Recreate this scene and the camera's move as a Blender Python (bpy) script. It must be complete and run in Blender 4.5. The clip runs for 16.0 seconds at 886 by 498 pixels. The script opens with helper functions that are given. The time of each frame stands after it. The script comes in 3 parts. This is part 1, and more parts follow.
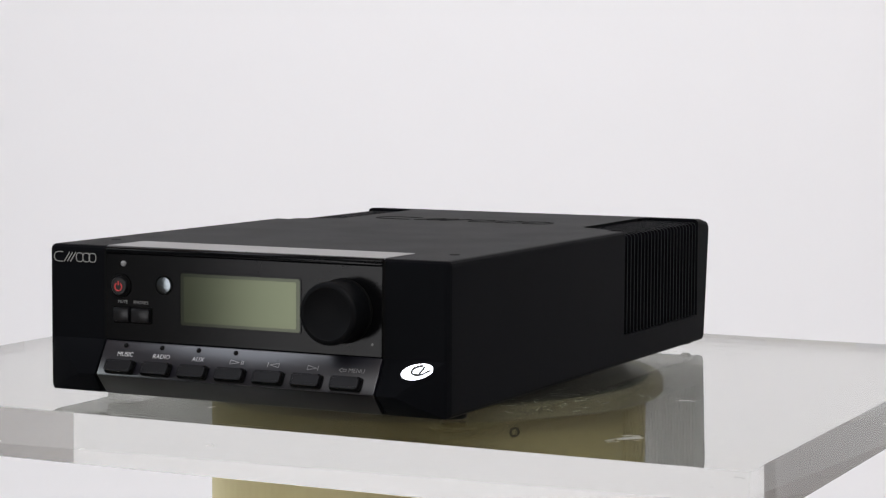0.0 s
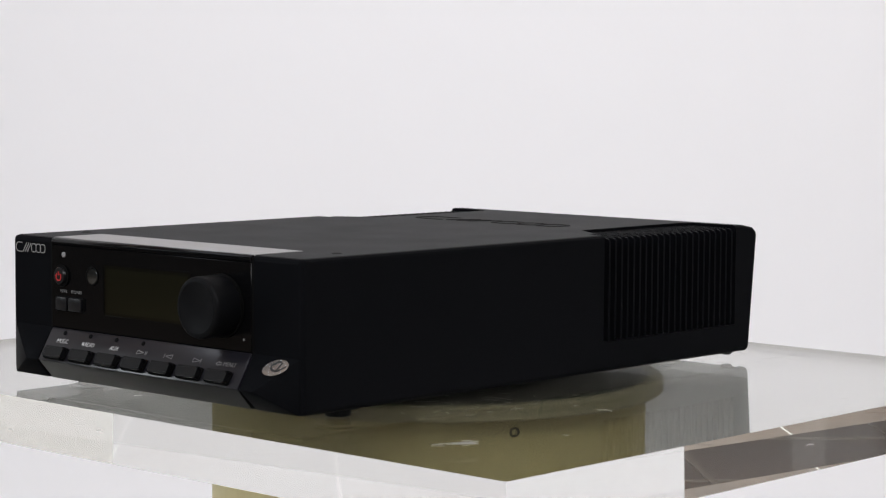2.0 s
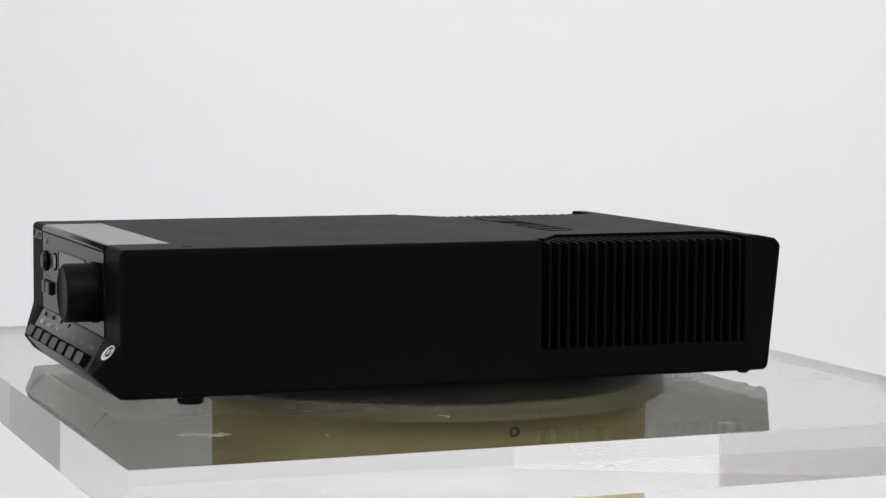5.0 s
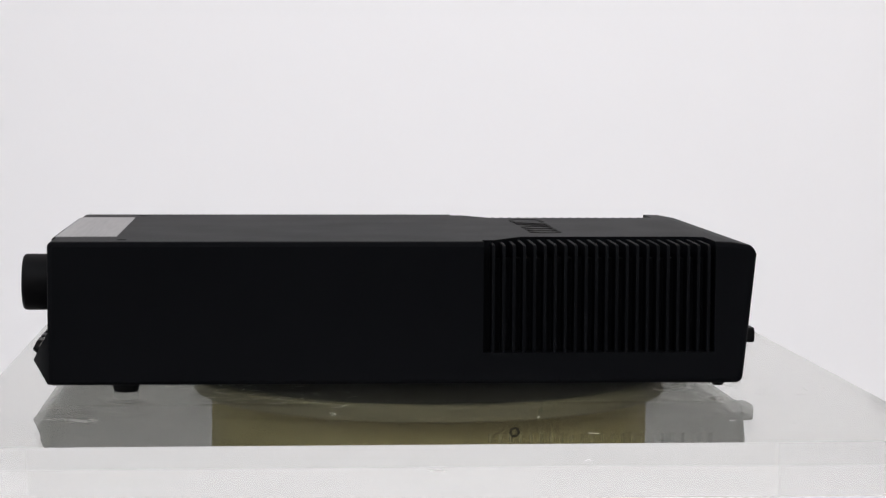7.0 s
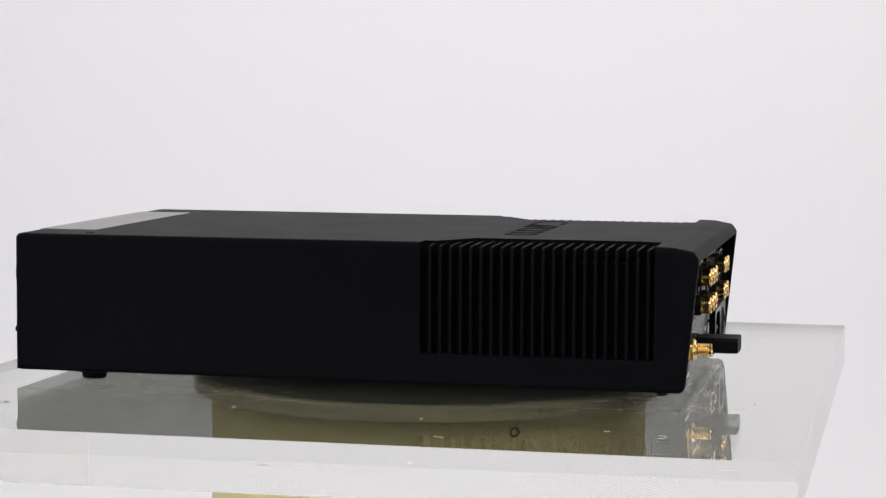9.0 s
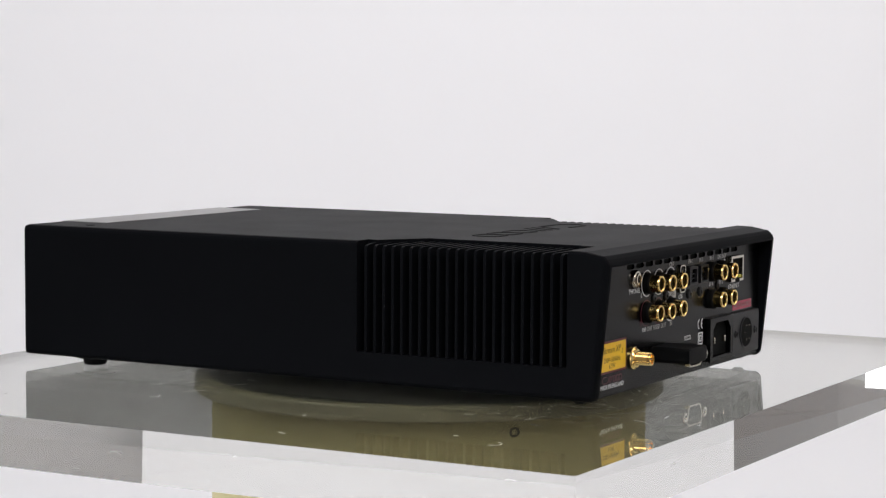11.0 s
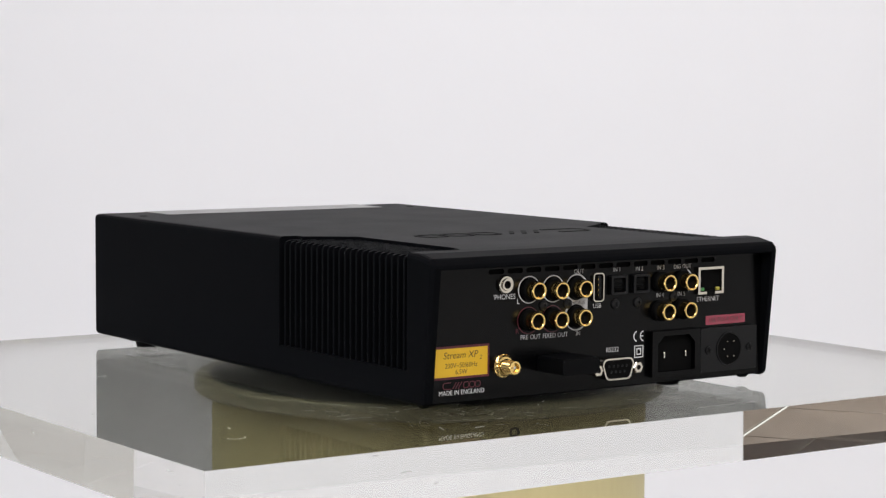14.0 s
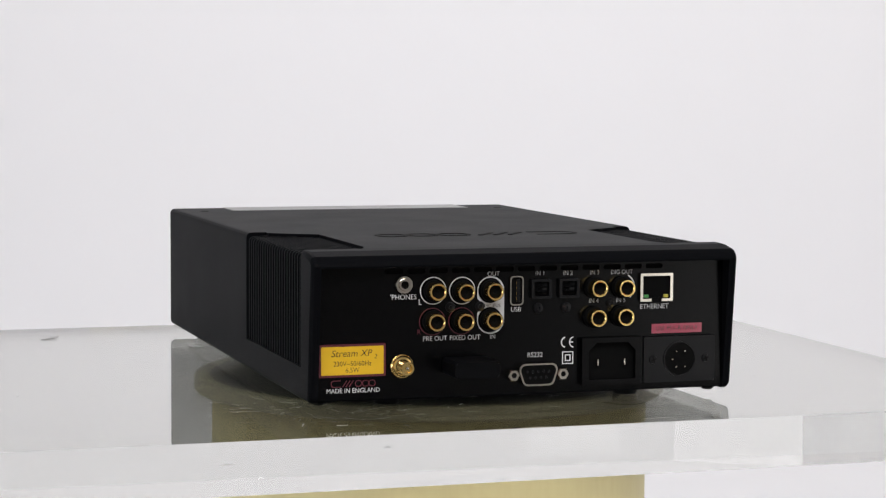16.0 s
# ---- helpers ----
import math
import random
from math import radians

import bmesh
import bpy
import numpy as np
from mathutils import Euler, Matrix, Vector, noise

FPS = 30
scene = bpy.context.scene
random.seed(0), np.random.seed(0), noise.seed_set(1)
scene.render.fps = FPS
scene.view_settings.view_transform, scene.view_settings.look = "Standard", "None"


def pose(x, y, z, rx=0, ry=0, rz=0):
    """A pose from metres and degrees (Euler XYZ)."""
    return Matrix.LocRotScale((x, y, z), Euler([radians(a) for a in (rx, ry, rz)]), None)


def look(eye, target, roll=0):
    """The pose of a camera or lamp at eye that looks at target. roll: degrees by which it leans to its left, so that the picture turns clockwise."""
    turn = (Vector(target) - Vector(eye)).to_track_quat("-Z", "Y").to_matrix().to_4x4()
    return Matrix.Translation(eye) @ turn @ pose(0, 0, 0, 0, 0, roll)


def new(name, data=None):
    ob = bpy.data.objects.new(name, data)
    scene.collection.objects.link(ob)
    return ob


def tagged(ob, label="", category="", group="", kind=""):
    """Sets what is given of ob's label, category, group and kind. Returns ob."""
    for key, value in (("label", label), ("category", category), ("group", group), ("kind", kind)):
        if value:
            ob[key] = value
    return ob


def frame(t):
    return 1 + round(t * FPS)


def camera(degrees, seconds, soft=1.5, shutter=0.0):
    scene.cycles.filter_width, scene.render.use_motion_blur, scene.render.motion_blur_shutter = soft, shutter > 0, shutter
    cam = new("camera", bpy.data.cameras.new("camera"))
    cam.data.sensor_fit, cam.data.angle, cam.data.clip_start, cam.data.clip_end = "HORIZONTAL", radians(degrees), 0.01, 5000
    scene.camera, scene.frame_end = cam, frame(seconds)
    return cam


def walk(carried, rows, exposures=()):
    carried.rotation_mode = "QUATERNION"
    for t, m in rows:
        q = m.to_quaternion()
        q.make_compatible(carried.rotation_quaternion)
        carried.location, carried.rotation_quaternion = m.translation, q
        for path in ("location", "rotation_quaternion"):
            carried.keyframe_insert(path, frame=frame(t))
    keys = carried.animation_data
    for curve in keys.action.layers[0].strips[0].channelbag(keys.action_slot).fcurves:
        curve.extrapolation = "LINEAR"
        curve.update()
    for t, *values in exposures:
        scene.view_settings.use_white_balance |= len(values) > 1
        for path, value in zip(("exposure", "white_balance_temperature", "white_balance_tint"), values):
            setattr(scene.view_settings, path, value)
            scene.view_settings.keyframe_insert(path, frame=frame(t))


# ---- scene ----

# The plate's top lies at TOP above the studio floor; the turntable's axis is the world's z axis.
TOP = 0.95
cam = camera(23.08, 16.0, soft=1.3)
EYE = Vector((0.0, -1.18106, TOP + 0.15766))
YAW, PITCH = radians(0.3524), radians(4.5256)
AHEAD = Vector((math.sin(YAW) * math.cos(PITCH), math.cos(YAW) * math.cos(PITCH), -math.sin(PITCH)))
VIEW = look(EYE, EYE + AHEAD, 0.3296)
scene.cycles.max_bounces = scene.cycles.transmission_bounces = scene.cycles.glossy_bounces = 20
walk(cam, [(0.0, VIEW), (16.0, VIEW)], exposures=[(0.0, 0.0), (16.0, 0.0)])

# ---- light: soft boxes beside and above the set, added fill lamps for the room ----
world = bpy.data.worlds.new("studio_world")
scene.world = world
world.use_nodes = True
world.node_tree.nodes["Background"].inputs["Color"].default_value = (1.0, 1.0, 1.02, 1)
world.node_tree.nodes["Background"].inputs["Strength"].default_value = 0.02


def soft_box(name, eye, target, width, height, watts, colour=(1, 1, 1)):
    lamp = bpy.data.lights.new(name, "AREA")
    lamp.shape, lamp.size, lamp.size_y, lamp.energy, lamp.color = "RECTANGLE", width, height, watts, colour
    ob = new(name, lamp)
    ob.matrix_world = look(eye, target)
    return ob


soft_box("key_softbox", (-1.50, -1.42, TOP - 0.05), (0, 0, TOP + 0.05), 0.60, 0.5, 5.2, (0.99, 0.98, 1.0))
soft_box("front_softbox", (0.25, -1.45, TOP + 1.30), (0, 0, TOP), 1.7, 0.6, 21.5, (0.975, 0.972, 1.0))
soft_box("right_softbox", (1.55, -1.40, TOP - 0.10), (0, 0, TOP + 0.05), 0.55, 0.5, 1.3, (1.0, 0.99, 0.98))
# wide unseen fill from the east, added to brighten the plate's edges
soft_box("east_fill", (3.30, -1.30, TOP + 0.05), (0, -1.3, TOP + 0.05), 3.8, 1.8, 8.0, (1.0, 0.99, 0.97))
soft_box("high_softbox", (-0.85, -0.30, TOP + 1.10), (0, 0, TOP + 0.05), 0.6, 0.5, 5.0, (0.84, 0.89, 1.0))
soft_box("overhead_softbox", (0.10, 0.75, TOP + 1.45), (0.10, 1.70, TOP + 0.35), 2.2, 1.0, 19.4, (0.965, 0.972, 1.0))
# two unseen fills under the ceiling, added to light the east and south walls
soft_box("room_fill", (1.7, 0.2, 2.58), (1.7, 0.2, 0), 0.6, 2.0, 10.0, (1.0, 0.99, 0.97))
soft_box("room_fill", (-0.2, -2.3, 2.58), (-0.2, -2.3, 0), 3.4, 1.0, 24.0, (0.97, 0.98, 1.0))
# unseen fill added so the western hall isn't black in the plate's edges
soft_box("hall_fill", (-6.5, 0.2, 2.58), (-6.5, 0.2, 0), 3.0, 3.0, 230.0, (0.88, 0.96, 1.0))


# ---- materials ----
def material(name, colour, rough=0.5, metal=0.0, grain=0.0, grain_scale=900.0, wear=0.0, wear_scale=60.0, bump=0.0, coat=0.0, specular=0.5, stretch=(1, 1, 1), spread=0.0):
    """A surface with two scales of variation: fine grain and larger wear, in colour, roughness and relief."""
    m = bpy.data.materials.new(name)
    m.use_nodes = True
    nt = m.node_tree
    b = nt.nodes["Principled BSDF"]
    b.inputs["Base Color"].default_value = (*colour, 1)
    b.inputs["Roughness"].default_value = rough
    b.inputs["Metallic"].default_value = metal
    b.inputs["Specular IOR Level"].default_value = specular
    b.inputs["Coat Weight"].default_value = coat
    b.inputs["Coat Roughness"].default_value = 0.08
    tc = nt.nodes.new("ShaderNodeTexCoord")
    mp = nt.nodes.new("ShaderNodeMapping")
    mp.inputs["Scale"].default_value = stretch
    nt.links.new(tc.outputs["Object"], mp.inputs["Vector"])

    def noise_node(scale, detail):
        n = nt.nodes.new("ShaderNodeTexNoise")
        n.inputs["Scale"].default_value = scale
        n.inputs["Detail"].default_value = detail
        nt.links.new(mp.outputs["Vector"], n.inputs["Vector"])
        return n

    fine, broad = noise_node(grain_scale, 3), noise_node(wear_scale, 5)
    if grain or wear:
        mix = nt.nodes.new("ShaderNodeMix")
        mix.data_type = "RGBA"
        mix.inputs["A"].default_value = (*[c * (1 - wear) for c in colour], 1)
        mix.inputs["B"].default_value = (*[min(1, c * (1 + wear)) for c in colour], 1)
        nt.links.new(broad.outputs["Fac"], mix.inputs["Factor"])
        mix2 = nt.nodes.new("ShaderNodeMix")
        mix2.data_type, mix2.blend_type = "RGBA", "OVERLAY"
        mix2.inputs["Factor"].default_value = grain
        nt.links.new(mix.outputs["Result"], mix2.inputs["A"])
        nt.links.new(fine.outputs["Fac"], mix2.inputs["B"])
        nt.links.new(mix2.outputs["Result"], b.inputs["Base Color"])
    if spread:
        mr = nt.nodes.new("ShaderNodeMapRange")
        mr.inputs["To Min"].default_value = max(0.02, rough - spread)
        mr.inputs["To Max"].default_value = min(1, rough + spread)
        nt.links.new(broad.outputs["Fac"], mr.inputs["Value"])
        nt.links.new(mr.outputs["Result"], b.inputs["Roughness"])
    if bump:
        bp = nt.nodes.new("ShaderNodeBump")
        bp.inputs["Strength"].default_value = bump
        bp.inputs["Distance"].default_value = 0.0002
        nt.links.new(fine.outputs["Fac"], bp.inputs["Height"])
        nt.links.new(bp.outputs["Normal"], b.inputs["Normal"])
    return m


STRIP = material("grey_satin_metal", (0.27, 0.265, 0.265), 0.36, metal=0.8, grain=0.3, grain_scale=700, wear=0.06, bump=0.12, stretch=(0.05, 1, 1), specular=0.3)
BLACK = material("satin_black_powder_coat", (0.0040, 0.0043, 0.0052), 0.42, grain=0.2, grain_scale=1800, wear=0.15, wear_scale=25, bump=0.15, spread=0.05, specular=0.012)
FASCIA = material("smooth_black_fascia", (0.0024, 0.0024, 0.0027), 0.16, grain=0.1, wear=0.1, bump=0.05, spread=0.03, specular=0.09)
KEYBLACK = material("black_key_plastic", (0.0038, 0.0038, 0.0046), 0.32, grain=0.15, wear=0.12, bump=0.1, spread=0.05, specular=0.25)
SLOPEMAT = material("smooth_black_key_panel", (0.0075, 0.0072, 0.0105), 0.28, grain=0.1, wear=0.05, bump=0.05, spread=0.015, specular=0.62)
RUBBER = material("matt_black_rubber", (0.0026, 0.0028, 0.0034), 0.5, grain=0.2, wear=0.15, bump=0.3, specular=0.07)
REAR = material("black_printed_rear_plate", (0.0014, 0.0014, 0.0017), 0.24, grain=0.15, wear=0.12, bump=0.1, spread=0.04, specular=0.15)
LCD = material("reflective_lcd", (0.045, 0.050, 0.033), 0.13, metal=1.0, wear=0.06, wear_scale=18, spread=0.02)
LCDFRAME = material("lcd_border", (0.027, 0.029, 0.022), 0.14, metal=1.0, wear=0.05)
GOLD = material("gold_plating", (0.98, 0.69, 0.26), 0.18, metal=1.0, wear=0.08, wear_scale=300, spread=0.04)
NICKEL = material("nickel_plating", (0.66, 0.62, 0.54), 0.15, metal=1.0, wear=0.1, wear_scale=200, spread=0.05)
FOIL = material("silver_foil_sticker", (0.85, 0.85, 0.84), 0.2, metal=1.0, wear=0.06, wear_scale=200, spread=0.04)
HOLE = material("deep_black_plastic", (0.0022, 0.0022, 0.0022), 0.7, grain=0.1, specular=0.08)
WHITE = material("white_print", (0.70, 0.70, 0.70), 0.5, wear=0.1, wear_scale=400)
FIELD = material("pale_grey_print", (0.58, 0.58, 0.58), 0.5, wear=0.1, wear_scale=400)
DIMPRINT = material("dim_grey_print", (0.20, 0.20, 0.20), 0.5, wear=0.15, wear_scale=400)
GREYPRINT = material("grey_print", (0.26, 0.255, 0.245), 0.5, wear=0.1, wear_scale=400)
REDPRINT = material("dark_red_print", (0.085, 0.007, 0.016), 0.45, wear=0.15, wear_scale=400)
RED = material("red_print", (0.42, 0.016, 0.016), 0.4, wear=0.1, wear_scale=300)
YELLOW = material("yellow_label", (0.70, 0.42, 0.012), 0.4, wear=0.06, wear_scale=120)
PINK = material("red_paper_sticker", (0.32, 0.028, 0.060), 0.24, wear=0.08, wear_scale=120, specular=0.8)
INK = material("black_ink", (0.012, 0.01, 0.008), 0.5, wear=0.1)
LENS = material("silvered_sensor_lens", (0.10, 0.112, 0.12), 0.16, metal=1.0, wear=0.1, wear_scale=150)
GREENLED = material("green_lamp_plastic", (0.05, 0.25, 0.06), 0.3, wear=0.1)
AMBERLED = material("amber_lamp_plastic", (0.45, 0.4, 0.05), 0.3, wear=0.1)
CREAM = material("cream_painted_board", (0.66, 0.575, 0.30), 0.5, grain=0.08, grain_scale=300, wear=0.07, wear_scale=9, bump=0.2, spread=0.08, stretch=(1, 1, 0.15))
DISC = material("ivory_turntable_disc", (0.42, 0.38, 0.25), 0.42, grain=0.1, wear=0.12, wear_scale=20, bump=0.1)
PAPER = material("white_backdrop_paper", (0.86, 0.86, 0.88), 0.85, grain=0.04, grain_scale=400, wear=0.015, wear_scale=1.5, bump=0.1)
# for the unseen north wall, kept dark so the display reflects little
DARKWALL = material("reflection_dimming_wall", (0.14, 0.14, 0.145), 0.8, grain=0.1, wear=0.1, wear_scale=3)
ROOMWALL = material("grey_room_paint", (0.66, 0.66, 0.66), 0.8, grain=0.1, wear=0.1, wear_scale=3)
CEIL = material("brown_ceiling_panel", (0.36, 0.262, 0.20), 0.6, grain=0.15, grain_scale=60, wear=0.25, wear_scale=2)
TILE = material("brown_stone_tile", (0.18, 0.127, 0.095), 0.42, grain=0.2, grain_scale=60, wear=0.4, wear_scale=4, spread=0.06)
GROUT = material("pale_grout", (0.66, 0.61, 0.54), 0.8, grain=0.1, wear=0.1)
WALLBROWN = material("brown_wall_tile", (0.20, 0.155, 0.13), 0.5, grain=0.2, grain_scale=60, wear=0.25, wear_scale=5, spread=0.1)
WALLBLUE = material("blue_grey_wall_tile", (0.45, 0.53, 0.66), 0.4, grain=0.2, grain_scale=60, wear=0.5, wear_scale=4, spread=0.1)
LIGHTWALL = material("pale_wall_paint", (0.72, 0.72, 0.72), 0.8, grain=0.1, wear=0.06, wear_scale=3)
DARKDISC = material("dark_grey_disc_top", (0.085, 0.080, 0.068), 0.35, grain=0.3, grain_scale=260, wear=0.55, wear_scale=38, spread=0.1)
SMALLRING = material("dull_brown_ring", (0.10, 0.085, 0.06), 0.5, metal=0.5, wear=0.2, wear_scale=300)
SCRATCH = material("white_scratch", (0.23, 0.23, 0.215), 0.6, wear=0.15, wear_scale=500)
SCUFF = material("dark_scuff", (0.56, 0.56, 0.55), 0.7, wear=0.2, wear_scale=500)


def acrylic(name, tint):
    m = bpy.data.materials.new(name)
    m.use_nodes = True
    nt = m.node_tree
    b = nt.nodes["Principled BSDF"]
    b.inputs["Base Color"].default_value = (*tint, 1)
    b.inputs["Transmission Weight"].default_value = 1.0
    b.inputs["IOR"].default_value = 1.49
    b.inputs["Roughness"].default_value = 0.0
    return m


ACRYLIC = acrylic("clear_acrylic", (0.93, 0.935, 0.91))
# darker tint, added to dim the view down through the plate
UNDERSIDE = acrylic("view_dimming_underside", (0.305, 0.314, 0.270))


# ---- building helpers ----
def finish(name, bm, mat, smooth=40):
    bmesh.ops.remove_doubles(bm, verts=bm.verts, dist=1e-7)
    bmesh.ops.recalc_face_normals(bm, faces=bm.faces)
    me = bpy.data.meshes.new(name)
    bm.to_mesh(me)
    bm.free()
    for p in me.polygons:
        p.use_smooth = True
    me.set_sharp_from_angle(angle=radians(smooth))
    me.materials.append(mat)
    return me


def part(name, bm, mat, parent=None, label="", smooth=40):
    ob = new(name, finish(name, bm, mat, smooth) if isinstance(bm, bmesh.types.BMesh) else bm)
    if parent is not None:
        ob.parent = parent
    return tagged(ob, label) if label else ob


def basis(origin, right, up):
    right, up = Vector(right).normalized(), Vector(up).normalized()
    out = right.cross(up)
    m = Matrix((right, up, out)).transposed().to_4x4()
    m.translation = origin
    return m


def box(bm, x0, x1, y0, y1, z0, z1, m=None, bevel=0.0, segments=2):
    """A box in the space m, with its edges rounded."""
    mid = Matrix.Translation(((x0 + x1) / 2, (y0 + y1) / 2, (z0 + z1) / 2))
    size = Matrix.Diagonal((x1 - x0, y1 - y0, z1 - z0, 1))
    got = bmesh.ops.create_cube(bm, size=1, matrix=mid @ size)["verts"]
    if bevel:
        edges = list({e for v in got for e in v.link_edges})
        keep = {f for v in got for f in v.link_faces}
        res = bmesh.ops.bevel(bm, geom=edges, offset=bevel, segments=segments, affect="EDGES", profile=0.5)
        got = list({v for f in bm.faces if f in keep or f in set(res["faces"]) for v in f.verts})
    if m is not None:
        bmesh.ops.transform(bm, matrix=m, verts=got)
    return bm


def prism(bm, outline, w0, w1, m=None, bevel=0.0, segments=2):
    """An outline in u, v drawn out from w0 to w1."""
    n = len(outline)
    low = [bm.verts.new((u, v, w0)) for u, v in outline]
    high = [bm.verts.new((u, v, w1)) for u, v in outline]
    faces = [bm.faces.new(low[::-1]), bm.faces.new(high)]
    for i in range(n):
        j = (i + 1) % n
        faces.append(bm.faces.new((low[i], low[j], high[j], high[i])))
    got = low + high
    if bevel:
        edges = list({e for f in faces for e in f.edges})
        res = bmesh.ops.bevel(bm, geom=edges, offset=bevel, segments=segments, affect="EDGES", profile=0.5)
        got = list(set(v for v in got if v.is_valid) | {v for f in res["faces"] for v in f.verts} | {v for f in faces if f.is_valid for v in f.verts})
    if m is not None:
        bmesh.ops.transform(bm, matrix=m, verts=got)
    return bm


def lathe(bm, profile, m=None, steps=32):
    """Turn a profile of (radius, height) round the w axis of m; an open end at radius 0 closes itself."""
    rings = []
    for r, w in profile:
        if r < 1e-7:
            rings.append([bm.verts.new((0, 0, w))])
        else:
            rings.append([bm.verts.new((r * math.cos(2 * math.pi * k / steps), r * math.sin(2 * math.pi * k / steps), w)) for k in range(steps)])
    for a, b in zip(rings, rings[1:]):
        for k in range(steps):
            j = (k + 1) % steps
            loop = []
            for v in (a[k % len(a)], a[j % len(a)], b[j % len(b)], b[k % len(b)]):
                if v not in loop:
                    loop.append(v)
            if len(loop) > 2:
                bm.faces.new(loop)
    if m is not None:
        bmesh.ops.transform(bm, matrix=m, verts=[v for ring in rings for v in ring])
    return bm


def rounded(w, h, r, steps=5, cx=0.0, cy=0.0):
    pts = []
    for sx, sy, a0 in ((1, 1, 0), (-1, 1, 90), (-1, -1, 180), (1, -1, 270)):
        for k in range(steps + 1):
            a = radians(a0 + 90 * k / steps)
            pts.append((cx + sx * (w / 2 - r) + r * math.cos(a), cy + sy * (h / 2 - r) + r * math.sin(a)))
    return pts


def frame_ring(bm, outer, inner, w0, w1, m=None):
    """A closed ring between two outlines with as many points."""
    n = len(outer)
    got = [[bm.verts.new((u, v, w)) for u, v in o] for o, w in ((outer, w0), (outer, w1), (inner, w1), (inner, w0))]
    for a, b in zip(got, got[1:] + got[:1]):
        for i in range(n):
            j = (i + 1) % n
            bm.faces.new((a[i], a[j], b[j], b[i]))
    if m is not None:
        bmesh.ops.transform(bm, matrix=m, verts=[v for ring in got for v in ring])
    return bm


def stroke(bm, pts, width, w0, w1, m=None):
    """A flat band of that width along a line of points."""
    left, right = [], []
    for i, (x, y) in enumerate(pts):
        a, b = pts[max(0, i - 1)], pts[min(len(pts) - 1, i + 1)]
        d = Vector((b[0] - a[0], b[1] - a[1])).normalized()
        left.append((x - d.y * width / 2, y + d.x * width / 2))
        right.append((x + d.y * width / 2, y - d.x * width / 2))
    rings = [[bm.verts.new((*q, w)) for q, w in ((l, w0), (r, w0), (r, w1), (l, w1))] for l, r in zip(left, right)]
    for a, b in zip(rings, rings[1:]):
        for k in range(4):
            bm.faces.new((a[k], a[(k + 1) % 4], b[(k + 1) % 4], b[k]))
    bm.faces.new(rings[0][::-1])
    bm.faces.new(rings[-1])
    if m is not None:
        bmesh.ops.transform(bm, matrix=m, verts=[v for r in rings for v in r])
    return bm


def lettering(text, m, height, parent, mat, align="CENTER", slant=0.0, squeeze=1.0, name="lettering"):
    """Printed words in the built-in font, as a thin mesh that stands 0.05 mm proud."""
    cu = bpy.data.curves.new(name, "FONT")
    cu.offset = -0.011 * height
    cu.body, cu.size, cu.align_x, cu.align_y, cu.shear, cu.extrude = text, height * 1.38, align, "CENTER", slant, 0.00003
    cu.resolution_u = 3
    tmp = new(name, cu)
    me = bpy.data.meshes.new_from_object(tmp.evaluated_get(bpy.context.evaluated_depsgraph_get()))
    bpy.data.objects.remove(tmp)
    bpy.data.curves.remove(cu)
    me.transform(m @ Matrix.Translation((0, 0, 0.00005)) @ Matrix.Diagonal((squeeze, 1, 1, 1)))
    me.materials.clear()
    me.materials.append(mat)
    ob = new(name, me)
    ob.parent = parent
    return ob


def cut(me, cutters):
    """The mesh less the cutters' volumes."""
    base = new("cut_base", me)
    extra = []
    for c in cutters:
        k = bpy.data.meshes.new("cutter")
        bmesh.ops.recalc_face_normals(c, faces=c.faces)
        c.to_mesh(k)
        c.free()
        ko = new("cutter", k)
        extra.append(ko)
        md = base.modifiers.new("cut", "BOOLEAN")
        md.operation, md.object, md.solver = "DIFFERENCE", ko, "EXACT"
    out = bpy.data.meshes.new_from_object(base.evaluated_get(bpy.context.evaluated_depsgraph_get()))
    for ob in (base, *extra):
        bpy.data.objects.remove(ob)
    out.set_sharp_from_angle(angle=radians(18))
    for p in out.polygons:
        p.use_smooth = p.area < 1.5e-4
    return out


